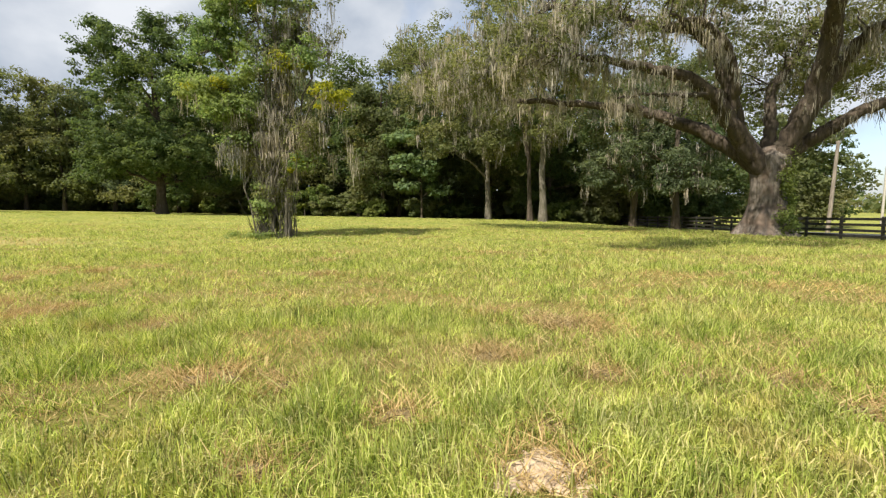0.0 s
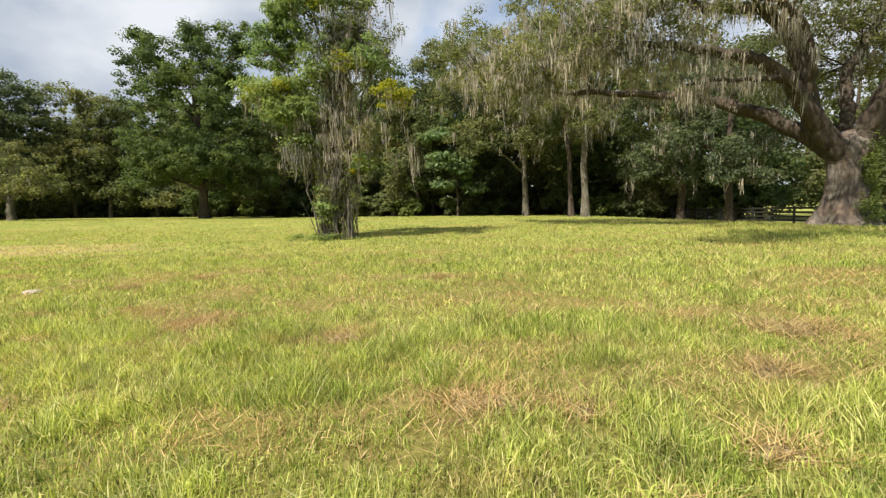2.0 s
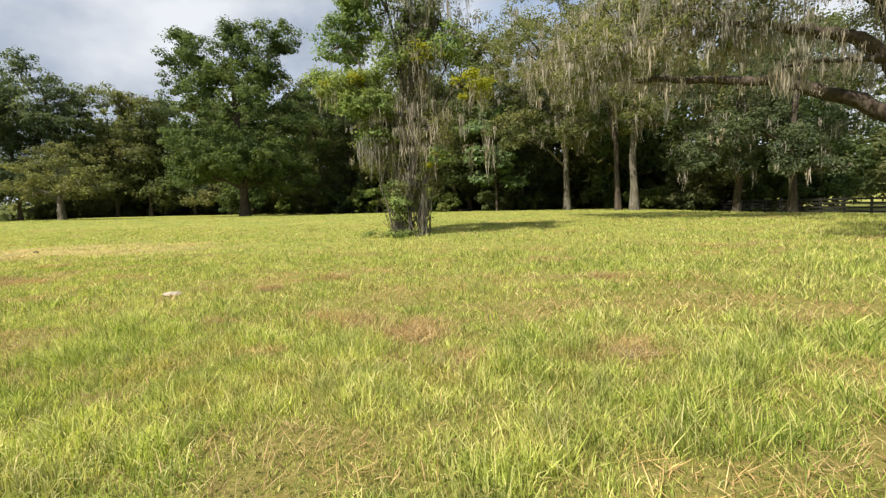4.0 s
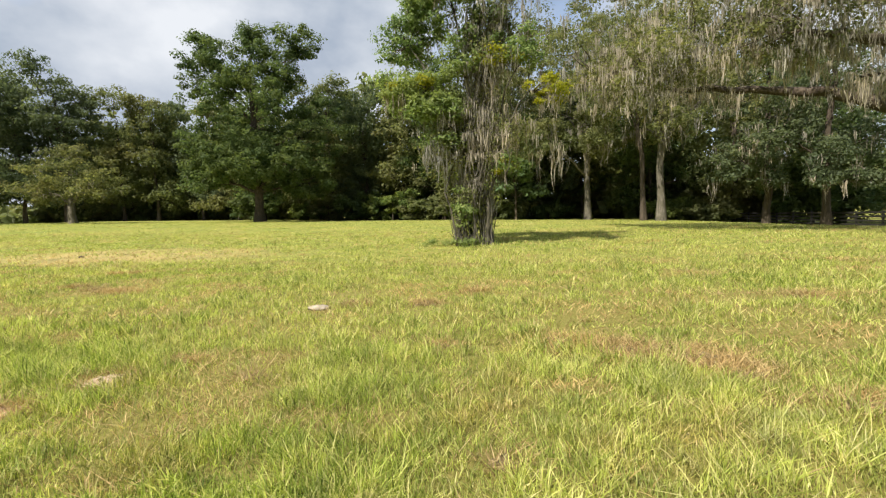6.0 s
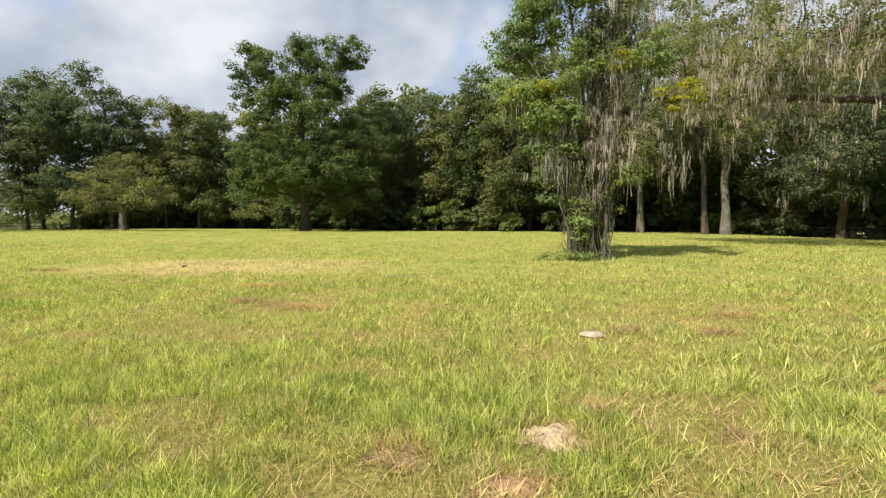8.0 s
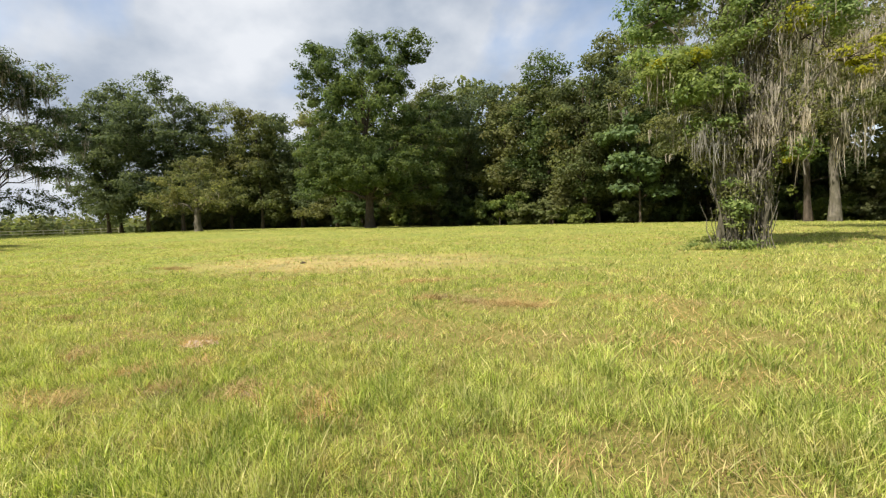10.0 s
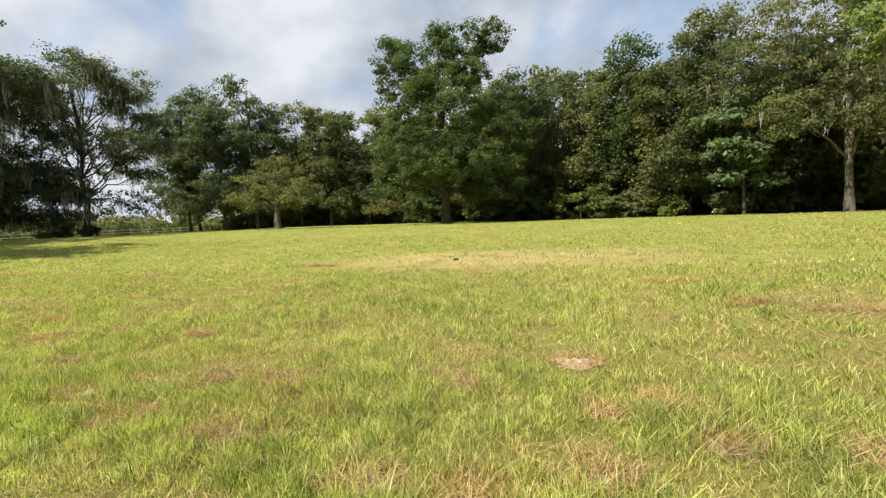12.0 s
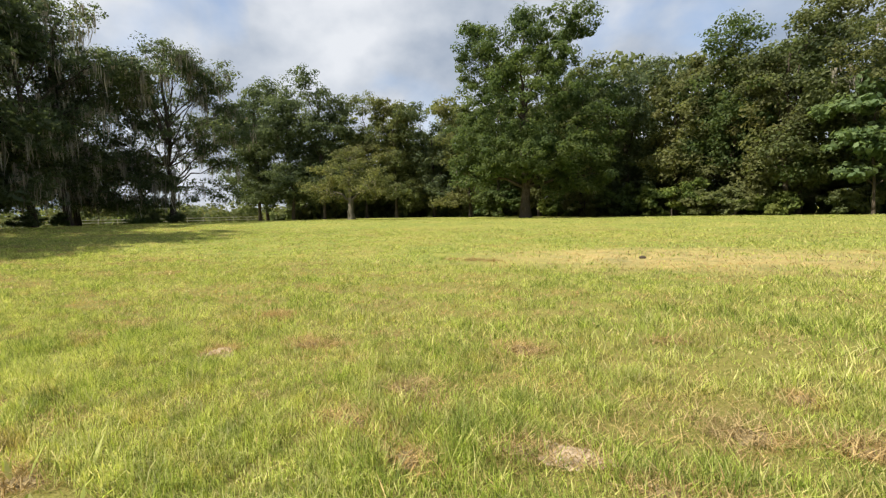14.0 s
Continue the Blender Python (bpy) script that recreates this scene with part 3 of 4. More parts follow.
build_tree("tall_mossy_oak", "dark oak by the board fence hung with moss", (23.2, 43.6), 15, 0.34,
           [(0, 0, 13, 5.5, 5.5, 4, 100), (-3.5, 1, 8.5, 3.4, 3, 1.8, 36), (4, 1, 8, 4, 4, 2.4, 56), (-0.8, -1.6, 6.4, 2.0, 1.4, 1.4, 26), (-1.6, -1.8, 4.6, 1.8, 1.3, 0.9, 20), (1.8, -1.6, 4.4, 1.6, 1.3, 0.9, 16)],
           LEAF_DARK, BARK_OAK, size=0.26, per=62, clump=0.95, moss=110, moss_len=2.8, moss_w=0.09, seed=54, group="tall mossy oaks", flare=1.45)
build_tree("tall_mossy_oak", "dark oak by the board fence hung with moss", (20.9, 48.2), 15, 0.34,
           [(0, 0, 12, 5.5, 5.5, 4, 100), (-3, -1, 6.5, 3.6, 3, 2, 50), (3, 1, 8, 4, 4, 2.5, 50), (-1.0, -1.6, 4.6, 1.8, 1.2, 0.9, 18)],
           LEAF_DARK, BARK_OAK, size=0.28, per=60, clump=0.95, moss=90, moss_len=2.8, moss_w=0.09, seed=55, group="tall mossy oaks", flare=1.4)
for n, (at, h) in enumerate([((40, 50), 21), ((46, 57), 18), ((34, 56), 22), ((30, 53), 17), ((53, 68), 15)]):
    build_tree("roadside_tree", "leafy green tree across the road", at, h * 0.75, 0.3,
               [(0, 0, h * 0.55, 5.0, 5.0, h * 0.34, 120), (2.5, -1, h * 0.3, 4, 4, 2.8, 60), (-3, -1, h * 0.26, 4, 4, 2.6, 60), (0, -2, 2.6, 5, 3.5, 2.0, 60)], (LEAF_WOOD, LEAF_OAK)[n % 2], BARK_OAK,
               size=0.42, per=36, clump=1.1, seed=60 + n, group="trees across the road")


# the great live oak
def great_oak(at):
    rng = np.random.default_rng(91)
    root = thing("live_oak", "massive old live oak hung with Spanish moss, spreading limbs", "tree", (at[0], at[1], gz(*at)))
    sides, n_lev = 64, 44
    levels = np.linspace(-0.3, 5.2, n_lev)
    prof = np.interp(levels, [-0.3, 0, 0.25, 0.6, 1.1, 1.7, 2.4, 3.2, 4.0, 4.6, 5.2], [1.75, 1.6, 1.32, 1.14, 1.0, 0.9, 0.85, 0.86, 0.95, 0.9, 0.4])
    ang = np.linspace(0, 2 * np.pi, sides, endpoint=False)
    ridge = 0.15 * np.sin(5 * ang + 0.6) + 0.09 * np.sin(8 * ang + 2) + 0.05 * np.sin(13 * ang)
    furrow = rng.standard_normal(sides)
    v = []
    for z, r in zip(levels, prof):
        furrow = 0.8 * furrow + 0.6 * rng.standard_normal(sides)
        k = np.clip(1.25 - z / 2.6, 0.3, 1)
        knot = np.array([noise.noise(Vector((1.4 * math.cos(q), 1.4 * math.sin(q), z * 0.8))) for q in ang])
        rr = r * (1 + ridge * k + 0.022 * furrow + 0.13 * knot)
        v.append(np.stack([rr * np.cos(ang) + 0.06 * z, rr * np.sin(ang), np.full(sides, z)], 1))
    i = np.arange(n_lev - 1)[:, None] * sides
    j = np.arange(sides)[None]
    f = np.stack([i + j, i + (j + 1) % sides, i + sides + (j + 1) % sides, i + sides + j], -1).reshape(-1, 4)
    part("trunk", np_mesh("trunk", np.concatenate(v), f, True), BARK_RED, root, "flared ruddy grey trunk")
    limbs = [([(0, 0, 3.6), (-1.2, -0.2, 5.0), (-2.5, -0.5, 6.5), (-3.7, -0.8, 7.9), (-5.2, -1.3, 8.7), (-7.4, -2.0, 9.0), (-10.1, -2.9, 9.1), (-12.4, -3.4, 9.3)], 0.56, 0.12),
             ([(-0.4, 0.1, 4.2), (-1.7, 0, 5.8), (-2.1, 0.2, 8.3), (-2.9, 0.4, 10.9), (-4.4, 0.2, 11.9), (-7.5, -0.4, 11.8), (-9.8, -1.4, 12.3), (-13, -1, 12.6)], 0.5, 0.14),
             ([(0.2, 0, 3.8), (1.0, -0.4, 5.3), (1.6, -1.4, 8.1), (1.3, -2.4, 10.4), (0.6, -3.4, 11.8), (0.2, -5, 14)], 0.66, 0.3),
             ([(0.5, 0, 4.2), (1.8, -0.4, 5.3), (2.8, -1.4, 6.2), (3.9, -2.4, 7.0), (5.4, -3, 7.2), (7.5, -3.2, 8.4)], 0.45, 0.16),
             ([(1.5, -1.2, 7.2), (2.2, -1.6, 8.7), (2.8, -2.4, 10.2), (3.2, -3.4, 10.7), (5.5, -4, 12.4)], 0.42, 0.16),
             ([(0.2, 0.3, 4.2), (0.6, 0.6, 5.8), (1.2, 1.6, 8.8), (3.5, 2.6, 11.3), (5, 3, 13.5)], 0.42, 0.12),
             ([(-0.2, 0.5, 4.2), (-2.4, 2.5, 6.6), (-5.5, 4.5, 8.4), (-10, 6.5, 9.4), (-15.5, 7, 9.8)], 0.5, 0.12),
             ([(-3.7, -0.8, 7.9), (-5.6, -1.8, 7.7), (-7.8, -2.8, 7.5), (-10.0, -3.4, 7.2)], 0.15, 0.05),
             ([(-2.5, -0.5, 6.5), (-2.7, -1.2, 8.4), (-3.6, -1.8, 10.2), (-5.2, -2.6, 11.0), (-7.4, -3.2, 11.2)], 0.3, 0.1),
             ([(-9.8, -1.4, 12.3), (-13, 1, 11.5), (-16.5, 2.5, 10.6), (-19, 4, 9.8)], 0.2, 0.06),
             # two unseen boughs, added to carry the shade-casting foliage over the walk
             ([(0.6, -3.4, 11.8), (-1.5, -5.5, 13.0), (-4.5, -8.0, 13.2), (-7, -10.5, 13.4)], 0.28, 0.12),
             ([(-7, -10.5, 13.4), (-10, -13, 12.3), (-13, -15, 11.5), (-16.5, -16.5, 10.9)], 0.12, 0.04)]
    along = []
    for pts, r0, r1 in limbs:
        p = np.array(pts, float)
        s = np.linspace(0, len(p) - 1, len(p) * 6)
        q = np.stack([np.interp(s, np.arange(len(p)), p[:, c]) for c in range(3)], 1)
        q[1:-1] = 0.25 * q[:-2] + 0.5 * q[1:-1] + 0.25 * q[2:]
        q[2:] += 0.05 * rng.standard_normal((len(q) - 2, 3))
        part("limb", np_mesh("limb", *tube(q, np.linspace(r0, r1, len(q)), 14, 0.09, rng), smooth=True), BARK_OAK, root)
        along.append(q[len(q) // 3:])
    along = np.concatenate(along)
    lobes = [(-11.5, -3, 10, 3.6, 2.8, 1.7, 55), (-15, -1.2, 9.8, 3.4, 3, 1.8, 60), (-18, 2.5, 9.6, 3.4, 3.2, 1.9, 60), (-9, -1, 13.4, 5, 4, 1.8, 50), (-14.5, 5, 11.5, 4.6, 4, 2.2, 70),
             (-3, 2, 14.8, 5, 4, 2, 50), (3, -3, 14.5, 4, 4, 1.8, 36), (6.5, -2, 10.5, 3.4, 3, 1.6, 34), (7, 3, 14, 4, 4, 2, 36), (-19.5, 5, 12, 3.5, 3.5, 2.2, 50), (-13, 0, 14.5, 5, 5, 2, 60),
             # first three: added above the view, on the sun side, to shade the limbs
             (-3, -5, 16, 6, 5, 1.8, 80), (3, -7, 15.5, 6, 4, 1.6, 60), (-9, -6, 15.5, 5, 4, 1.6, 60), (-4, -1, 12.6, 3.5, 2.5, 1.0, 36), (4, 2, 9.5, 3, 2.5, 1.6, 46), (0, 3, 12, 4, 3, 1.6, 50), (6, 1, 12, 4, 3, 2.2, 60), (1, 5, 9, 4, 2.5, 1.6, 50), (8, -2, 8.5, 2.5, 2.5, 1.4, 34),
             # unseen lobes near the walk, added to cast shade on the grass
             (-7, -10.5, 13.5, 4, 3.6, 1.3, 44), (-1, -11, 13.5, 4, 3.4, 1.3, 38), (-12, -9, 13.5, 4, 3.4, 1.3, 38),
             (-14.8, -14.6, 11, 2.6, 2.3, 1.0, 26), (-11.3, -15.9, 11.2, 2.6, 2.3, 1.0, 26), (-9.8, -12.9, 11.6, 2.6, 2.3, 1.0, 26), (-6.6, -14.3, 11.4, 2.8, 2.3, 1.0, 28), (-16.8, -16.5, 10.8, 2.2, 2.0, 0.9, 18)]
    # the third is another unseen lobe, added to shade the limbs
    lobes += [(4, 4, 12, 5, 4, 2.6, 80), (9, 3, 10.5, 3.4, 3, 2.2, 50), (0, -4, 15.8, 6, 4, 1.4, 70), (10, -1, 13.5, 4, 3.5, 1.8, 44)]
    pts = np.concatenate(lobe_points(lobes, rng))
    twigs = []
    for q in pts[rng.permutation(len(pts))[:190]]:
        a = along[np.argmin(np.linalg.norm(along - q, axis=1))]
        twigs.append(limb(a, q, 0.06, 0.012, rng, sag=0.2, n=6, sides=5))
    tagged(part("branchwork", np_mesh("branchwork", *joined(twigs), smooth=True), BARK_OAK, root), kind="stuff")
    part("crown", np_mesh("crown", *clump_leaves(pts, 0.95, 80, 0.16, rng, 0.55)), LEAF_GREY, root)
    west = pts[(pts[:, 0] < -8) & (pts[:, 2] < 11.5)]
    outer = along[(along[:, 0] < -9) & (along[:, 1] > -8)]
    hang = np.concatenate([pts[::2] + rng.standard_normal(pts[::2].shape) * 0.5, np.repeat(west, 3, 0) + rng.standard_normal((3 * len(west), 3)) * 0.7, np.repeat(along, 2, 0) + rng.standard_normal((2 * len(along), 3)) * 0.25, np.repeat(outer, 4, 0) + rng.standard_normal((4 * len(outer), 3)) * 0.5])
    tagged(part("hanging_moss", np_mesh("hanging_moss", *moss_strands(hang, 1.7, 0.034, 16, rng, 0.2)), MOSS, root, "pale grey Spanish moss"), kind="stuff")
    va, vz = rng.uniform(-1.75, 0.1, 60), rng.uniform(0.4, 4.8, 60)
    vr = np.interp(vz, [0, 1, 2.4, 5], [1.7, 1.15, 1.0, 1.05]) + rng.uniform(0.05, 0.3, 60)
    vine = np.stack([vr * np.cos(va), vr * np.sin(va), vz], 1)
    part("vine", np_mesh("vine", *clump_leaves(vine, 0.36, 60, 0.13, rng, 1.0)), LEAF_BRIGHT, root, "green vine climbing the trunk")
    return root


great_oak((18.75, 25.6))


# the many-stemmed tree wrapped in vines
def vine_tree(at):
    rng = np.random.default_rng(95)
    root = thing("vine_clad_tree", "many-stemmed tree wrapped in vines and grey moss", "tree", (at[0], at[1], gz(*at)))
    tips = [(-2.6, 0.2, 9), (-0.9, 0.6, 12.5), (0.3, -0.2, 12), (1.3, 0.5, 10.5), (0.4, -0.5, 8), (2.6, -1.0, 6.6), (-1.6, -0.5, 7), (1.9, 0.3, 8.2)]
    along = []
    for n, t in enumerate(tips):
        a = np.array([0.75 * math.cos(n * 0.8), 0.5 * math.sin(n * 0.8), -0.2])
        b = np.array(t)
        s = np.linspace(0, 1, 12)[:, None]
        p = a + (b - a) * s
        p[:, :2] = a[:2] + (b - a)[:2] * s ** 1.7
        p[1:] += rng.standard_normal((11, 3)) * 0.10
        part("stem", np_mesh("stem", *tube(p, np.linspace(0.085, 0.03, 12) * (1.3 if n in (1, 2) else 1), 8, 0.10, rng), smooth=True), BARK_PALE, root)
        along.append(p[3:])
    p = np.array([(-0.75, -0.5, -0.1), (-0.85, -0.5, 0.8), (-1.0, -0.5, 1.7), (-1.25, -0.5, 2.4), (-0.9, -0.2, 3.4), (-0.4, 0.0, 4.6)])
    part("stem", np_mesh("stem", *tube(p, np.linspace(0.045, 0.03, 6), 7, 0.05, rng), smooth=True), BARK_PALE, root, "thin pale leaning stem")
    along = np.concatenate(along)
    green = [(-2.7, 0.7, 9.4, 1.5, 1.4, 1.2, 52), (-2.6, -0.2, 7.0, 1.5, 1.3, 0.9, 54), (-1.5, -0.8, 5.9, 1.4, 1.0, 0.7, 44), (-0.5, 0, 11.7, 1.6, 1.5, 1.3, 34), (1.2, 0, 12.8, 1.5, 1.4, 1.1, 20), (-2.0, 0.6, 11.0, 1.1, 1.1, 0.9, 22),
             (-1.7, 0.3, 10.2, 1.2, 1.2, 1.2, 30), (0.7, 0, 9.3, 1.3, 1.2, 1.0, 26),
             (-0.4, -0.9, 7.9, 0.9, 0.8, 0.8, 18), (-1.3, -0.4, 4.6, 0.9, 0.8, 0.5, 14), (0.9, -0.5, 10.9, 1.2, 1.0, 0.6, 18), (2.2, -1.2, 8.0, 1.0, 0.8, 0.7, 12), (1.6, -0.6, 3.6, 0.6, 0.4, 0.5, 8), (-0.3, -0.5, 1.8, 0.7, 0.4, 0.9, 10)]
    pts = np.concatenate(lobe_points(green, rng))
    grey = np.concatenate(lobe_points([(0.6, 0, 8.4, 1.5, 1.4, 2.4, 60), (2.0, 0, 9.8, 1.4, 1.3, 1.4, 34), (0.1, 0, 4.8, 0.9, 0.9, 2.0, 50), (0, 0, 2.2, 0.8, 0.6, 1.3, 40), (-1.3, -0.3, 4.3, 1.0, 0.8, 1.2, 36), (1.4, -0.4, 4.6, 1.0, 0.8, 1.2, 34)], rng))
    gold = np.concatenate(lobe_points([(3.1, -1.5, 6.3, 1.35, 1.0, 0.5, 14), (1.2, -1.2, 7.9, 1.1, 0.6, 0.6, 8), (-2.2, -1.2, 7.0, 1.2, 0.6, 0.3, 5), (1.3, -0.8, 3.5, 0.6, 0.4, 0.5, 3), (-0.8, -1.2, 10.6, 1.0, 0.6, 0.4, 7)], rng))
    twigs = []
    for q in np.concatenate([pts[::4], grey[::3], gold[::2]]):
        a = along[np.argmin(np.linalg.norm(along - q, axis=1))]
        twigs.append(limb(a, q, 0.03, 0.008, rng, n=5, sides=5))
    tagged(part("branchwork", np_mesh("branchwork", *joined(twigs), smooth=True), BARK_OAK, root), kind="stuff")
    part("crown", np_mesh("crown", *clump_leaves(pts, 0.55, 80, 0.17, rng, 0.5, 0.45)), LEAF_VINE, root)
    part("inner_foliage", np_mesh("inner_foliage", *clump_leaves(grey, 0.55, 60, 0.12, rng, 0.8)), LEAF_GREY, root, "sparse grey-green foliage")
    part("yellow_foliage", np_mesh("yellow_foliage", *clump_leaves(gold, 0.42, 70, 0.15, rng, 0.45, 0.5)), LEAF_YELLOW, root, "yellowing vine leaves")
    hang = np.concatenate([grey, grey[::2] + rng.standard_normal(grey[::2].shape) * 0.5, gold[:14] - np.array([0, 0, 0.2]), pts[::5], along[rng.permutation(len(along))[:20]]])
    skirt = np.stack([rng.uniform(-2.4, 4.2, 66), rng.uniform(-1.6, 0.8, 66), rng.uniform(3.6, 6.2, 66)], 1)
    front = np.stack([rng.normal(0.1, 0.75, 60), rng.uniform(-1.3, -0.5, 60), rng.uniform(3.8, 6.4, 60)], 1)
    hang = np.concatenate([hang, skirt, front])
    hang = hang[(hang[:, 2] > 3.4) & (rng.uniform(0, 1, len(hang)) < 0.9)]
    ba = rng.uniform(0, 6.283, 70)
    hang = np.concatenate([hang, np.stack([rng.uniform(0.4, 0.9, 70) * np.cos(ba), 0.7 * rng.uniform(0.4, 0.9, 70) * np.sin(ba) - 0.1, rng.uniform(2.1, 3.4, 70)], 1)])
    tagged(part("hanging_moss", np_mesh("hanging_moss", *moss_strands(hang, 2.0, 0.026, 13, rng, 0.18)), MOSS, root, "pale grey Spanish moss"), kind="stuff")
    thicket = []
    for n in range(90):
        a = np.array([rng.uniform(-0.85, 0.85), rng.uniform(-0.7, 0.4), -0.1])
        thicket.append(limb(a, a + np.array([rng.normal(0, 0.3), rng.normal(0, 0.3), rng.uniform(0.8, 3.0)]), 0.025, 0.008, rng, n=6, sides=5))
    tagged(part("thicket", np_mesh("thicket", *joined(thicket), smooth=True), BARK_PALE, root, "dry brown tangle of thin stems"), kind="stuff")
    column = []
    for n in range(150):
        z = rng.uniform(2.0, 9.5)
        a = np.array([rng.normal(0.5, 0.55) * (0.4 + z / 9), rng.normal(-0.1, 0.5), z])
        column.append(limb(a, a + np.array([rng.normal(0.25, 0.35), rng.normal(0, 0.3), rng.uniform(1.2, 3.2)]), 0.028, 0.006, rng, wob=0.1, n=7, sides=4))
    tagged(part("bare_vines", np_mesh("bare_vines", *joined(column), smooth=True), BARK_PALE, root, "grey-brown bare climbing vines"), kind="stuff")
    weeds = np.stack([rng.normal(-0.5, 0.8, 30), rng.normal(-0.5, 0.3, 30), rng.uniform(0.08, 0.3, 30)], 1)
    part("weed_growth", np_mesh("weed_growth", *clump_leaves(weeds, 0.28, 46, 0.1, rng, 0.7)), LEAF_VINE, root, "fresh green weeds round the base")
    low = np.stack([rng.normal(0, 0.55, 60), rng.normal(-0.1, 0.45, 60), rng.uniform(0.2, 3.8, 60)], 1)
    part("stem_vine", np_mesh("stem_vine", *clump_leaves(low, 0.3, 40, 0.09, rng, 1.2)), LEAF_BRIGHT, root, "vine leaves wrapped round the stems")
    return root


vine_tree((-8.1, 21.2))


# board fence, road and poles on the road side
def box(sx, sy, sz, bevel=0.008):
    bm = bmesh.new()
    bmesh.ops.create_cube(bm, size=1)
    bmesh.ops.scale(bm, vec=(sx, sy, sz), verts=bm.verts)
    bmesh.ops.bevel(bm, geom=bm.edges[:], offset=bevel, segments=1, affect="EDGES")
    me = bpy.data.meshes.new("box")
    bm.to_mesh(me)
    bm.free()
    return me


def fence_run(name, label, a, b, step, heights, post, board, material, category="fence"):
    a, b = Vector(a), Vector(b)
    n = int((b - a).length / step)
    d = (b - a) / n
    turn = math.degrees(math.atan2(d.y, d.x))
    root = thing(name, label, category, (a.x, a.y, gz(a.x, a.y)))
    pm = box(post, post, heights[-1] + 0.45)
    bms = [box((b - a).length / n, 0.03, h) for h in (board,)]
    for i in range(n + 1):
        p = a + d * i
        z = gz(p.x, p.y)
        ob = part("post", pm, material, root)
        ob.matrix_basis = Matrix.Translation((p.x - a.x, p.y - a.y, z - root.location.z + heights[-1] / 2 - 0.15)) @ pose(0, 0, 0, 0, 0, turn)
        if i < n:
            q = p + d
            m = (p + q) / 2
            zq = gz(q.x, q.y)
            for h in heights:
                rl = part("board", bms[0], material, root)
                side = Vector((d.y, -d.x)).normalized() * (-post / 2 - 0.016)
                at_mid = Matrix.Translation((m.x + side.x - a.x, m.y + side.y - a.y, (z + zq) / 2 + h - board / 2 - root.location.z))
                rl.matrix_basis = at_mid @ pose(0, 0, 0, 0, 0, turn) @ pose(0, 0, 0, 0, -math.degrees(math.atan2(zq - z, d.length)), 0)
    return root


fence_run("board_fence", "black painted four-board wooden fence along the road", (23.9, 6.0), (24.3, 62.0), 2.44, (0.34, 0.67, 1.0, 1.33), 0.13, 0.15, FENCE)
fence_run("rail_fence", "pale weathered wooden rail fence across the far field", (-108.0, 92.0), (-136.0, 48.0), 3.2, (0.6, 1.2), 0.14, 0.16, FENCE_GREY)

ry = np.linspace(-400, 500, 180)
rv = np.concatenate([np.stack([np.full_like(ry, x), ry, ground_z(np.full_like(ry, x), ry) + 0.03 + c], 1) for x, c in ((28.6, -0.05), (28.8, 0.0), (31.8, 0.06), (34.8, 0.0), (35.0, -0.05))])
k = np.arange(179)
rf = np.concatenate([np.stack([k + c * 180, k + (c + 1) * 180, k + 1 + (c + 1) * 180, k + 1 + c * 180], 1) for c in range(4)])
road = new("road", np_mesh("road", rv, rf, True))
road.data.materials.append(ASPHALT)
tagged(road, "pale grey asphalt country road", "road", kind="structure")


def pole(at, h, r, lean, wood, label):
    rng = np.random.default_rng(5)
    root = thing("utility_pole", label, "pole", (at[0], at[1], gz(*at)), "utility poles")
    p = np.array([(lean * s, 0, -0.3 + (h + 0.3) * s) for s in np.linspace(0, 1, 6)])
    part("shaft", np_mesh("shaft", *tube(p, np.linspace(r, r * 0.7, 6), 12, 0.01, rng), smooth=True), wood, root)
    part("cap", np_mesh("cap", *tube(p[-1] + np.array([(0, 0, -0.1), (0, 0, 0.05), (0, 0, 0.09)]), [r * 0.8, r * 0.8, r * 0.1], 12), smooth=True), wood, root)
    return root


pole((37.0, 42.0), 8.6, 0.19, 0.5, POLE, "leaning weathered grey wooden utility pole beyond the fence")
pole((60.2, 60.0), 8.0, 0.17, 0.2, FENCE_GREY, "slim pale sunlit utility pole by the road")


# ---- the meadow's cover ----
SANDY = [(0.47, 2.05, 0.19), (-11.6, 5.36, 0.24), (-11.95, 4.6, 0.2), (-20.8, 8.03, 0.2), (-26.3, 6.28, 0.19), (-31.48, 7.43, 0.2), (-12.15, 4.3, 0.2)]
# dead brown clumps along the first, middle and last stretches of the walk
THATCH_FIRST = [(1.4, 4.9, 0.38), (0.6, 5.5, 0.22), (-1.9, 3.4, 0.32), (-1.2, 3.2, 0.17), (-0.3, 2.7, 0.18), (1.2, 3.3, 0.2), (1.9, 3.2, 0.17), (2.5, 3.1, 0.2), (2.6, 2.6, 0.17), (0.6, 2.5, 0.13), (-3.3, 5.0, 0.34), (-1.3, 5.8, 0.23), (0.4, 3.8, 0.2), (-1.0, 2.1, 0.17), (-4.9, 4.8, 0.33)]
THATCH_MIDDLE = [(-6.9, 6.5, 0.34), (-6.2, 6.2, 0.42), (-5.6, 5.9, 0.43), (-5.4, 5.5, 0.27), (-8.3, 6.3, 0.18), (-10.0, 8.8, 0.29), (-10.1, 5.4, 0.14), (-11.2, 5.9, 0.19), (-12.8, 5.0, 0.33), (-2.5, 9.0, 0.24), (-7.9, 10.0, 0.27), (-7.7, 4.0, 0.13), (-8.8, 8.8, 0.28), (-19.1, 13.8, 0.3), (-18.5, 13.9, 0.22)]
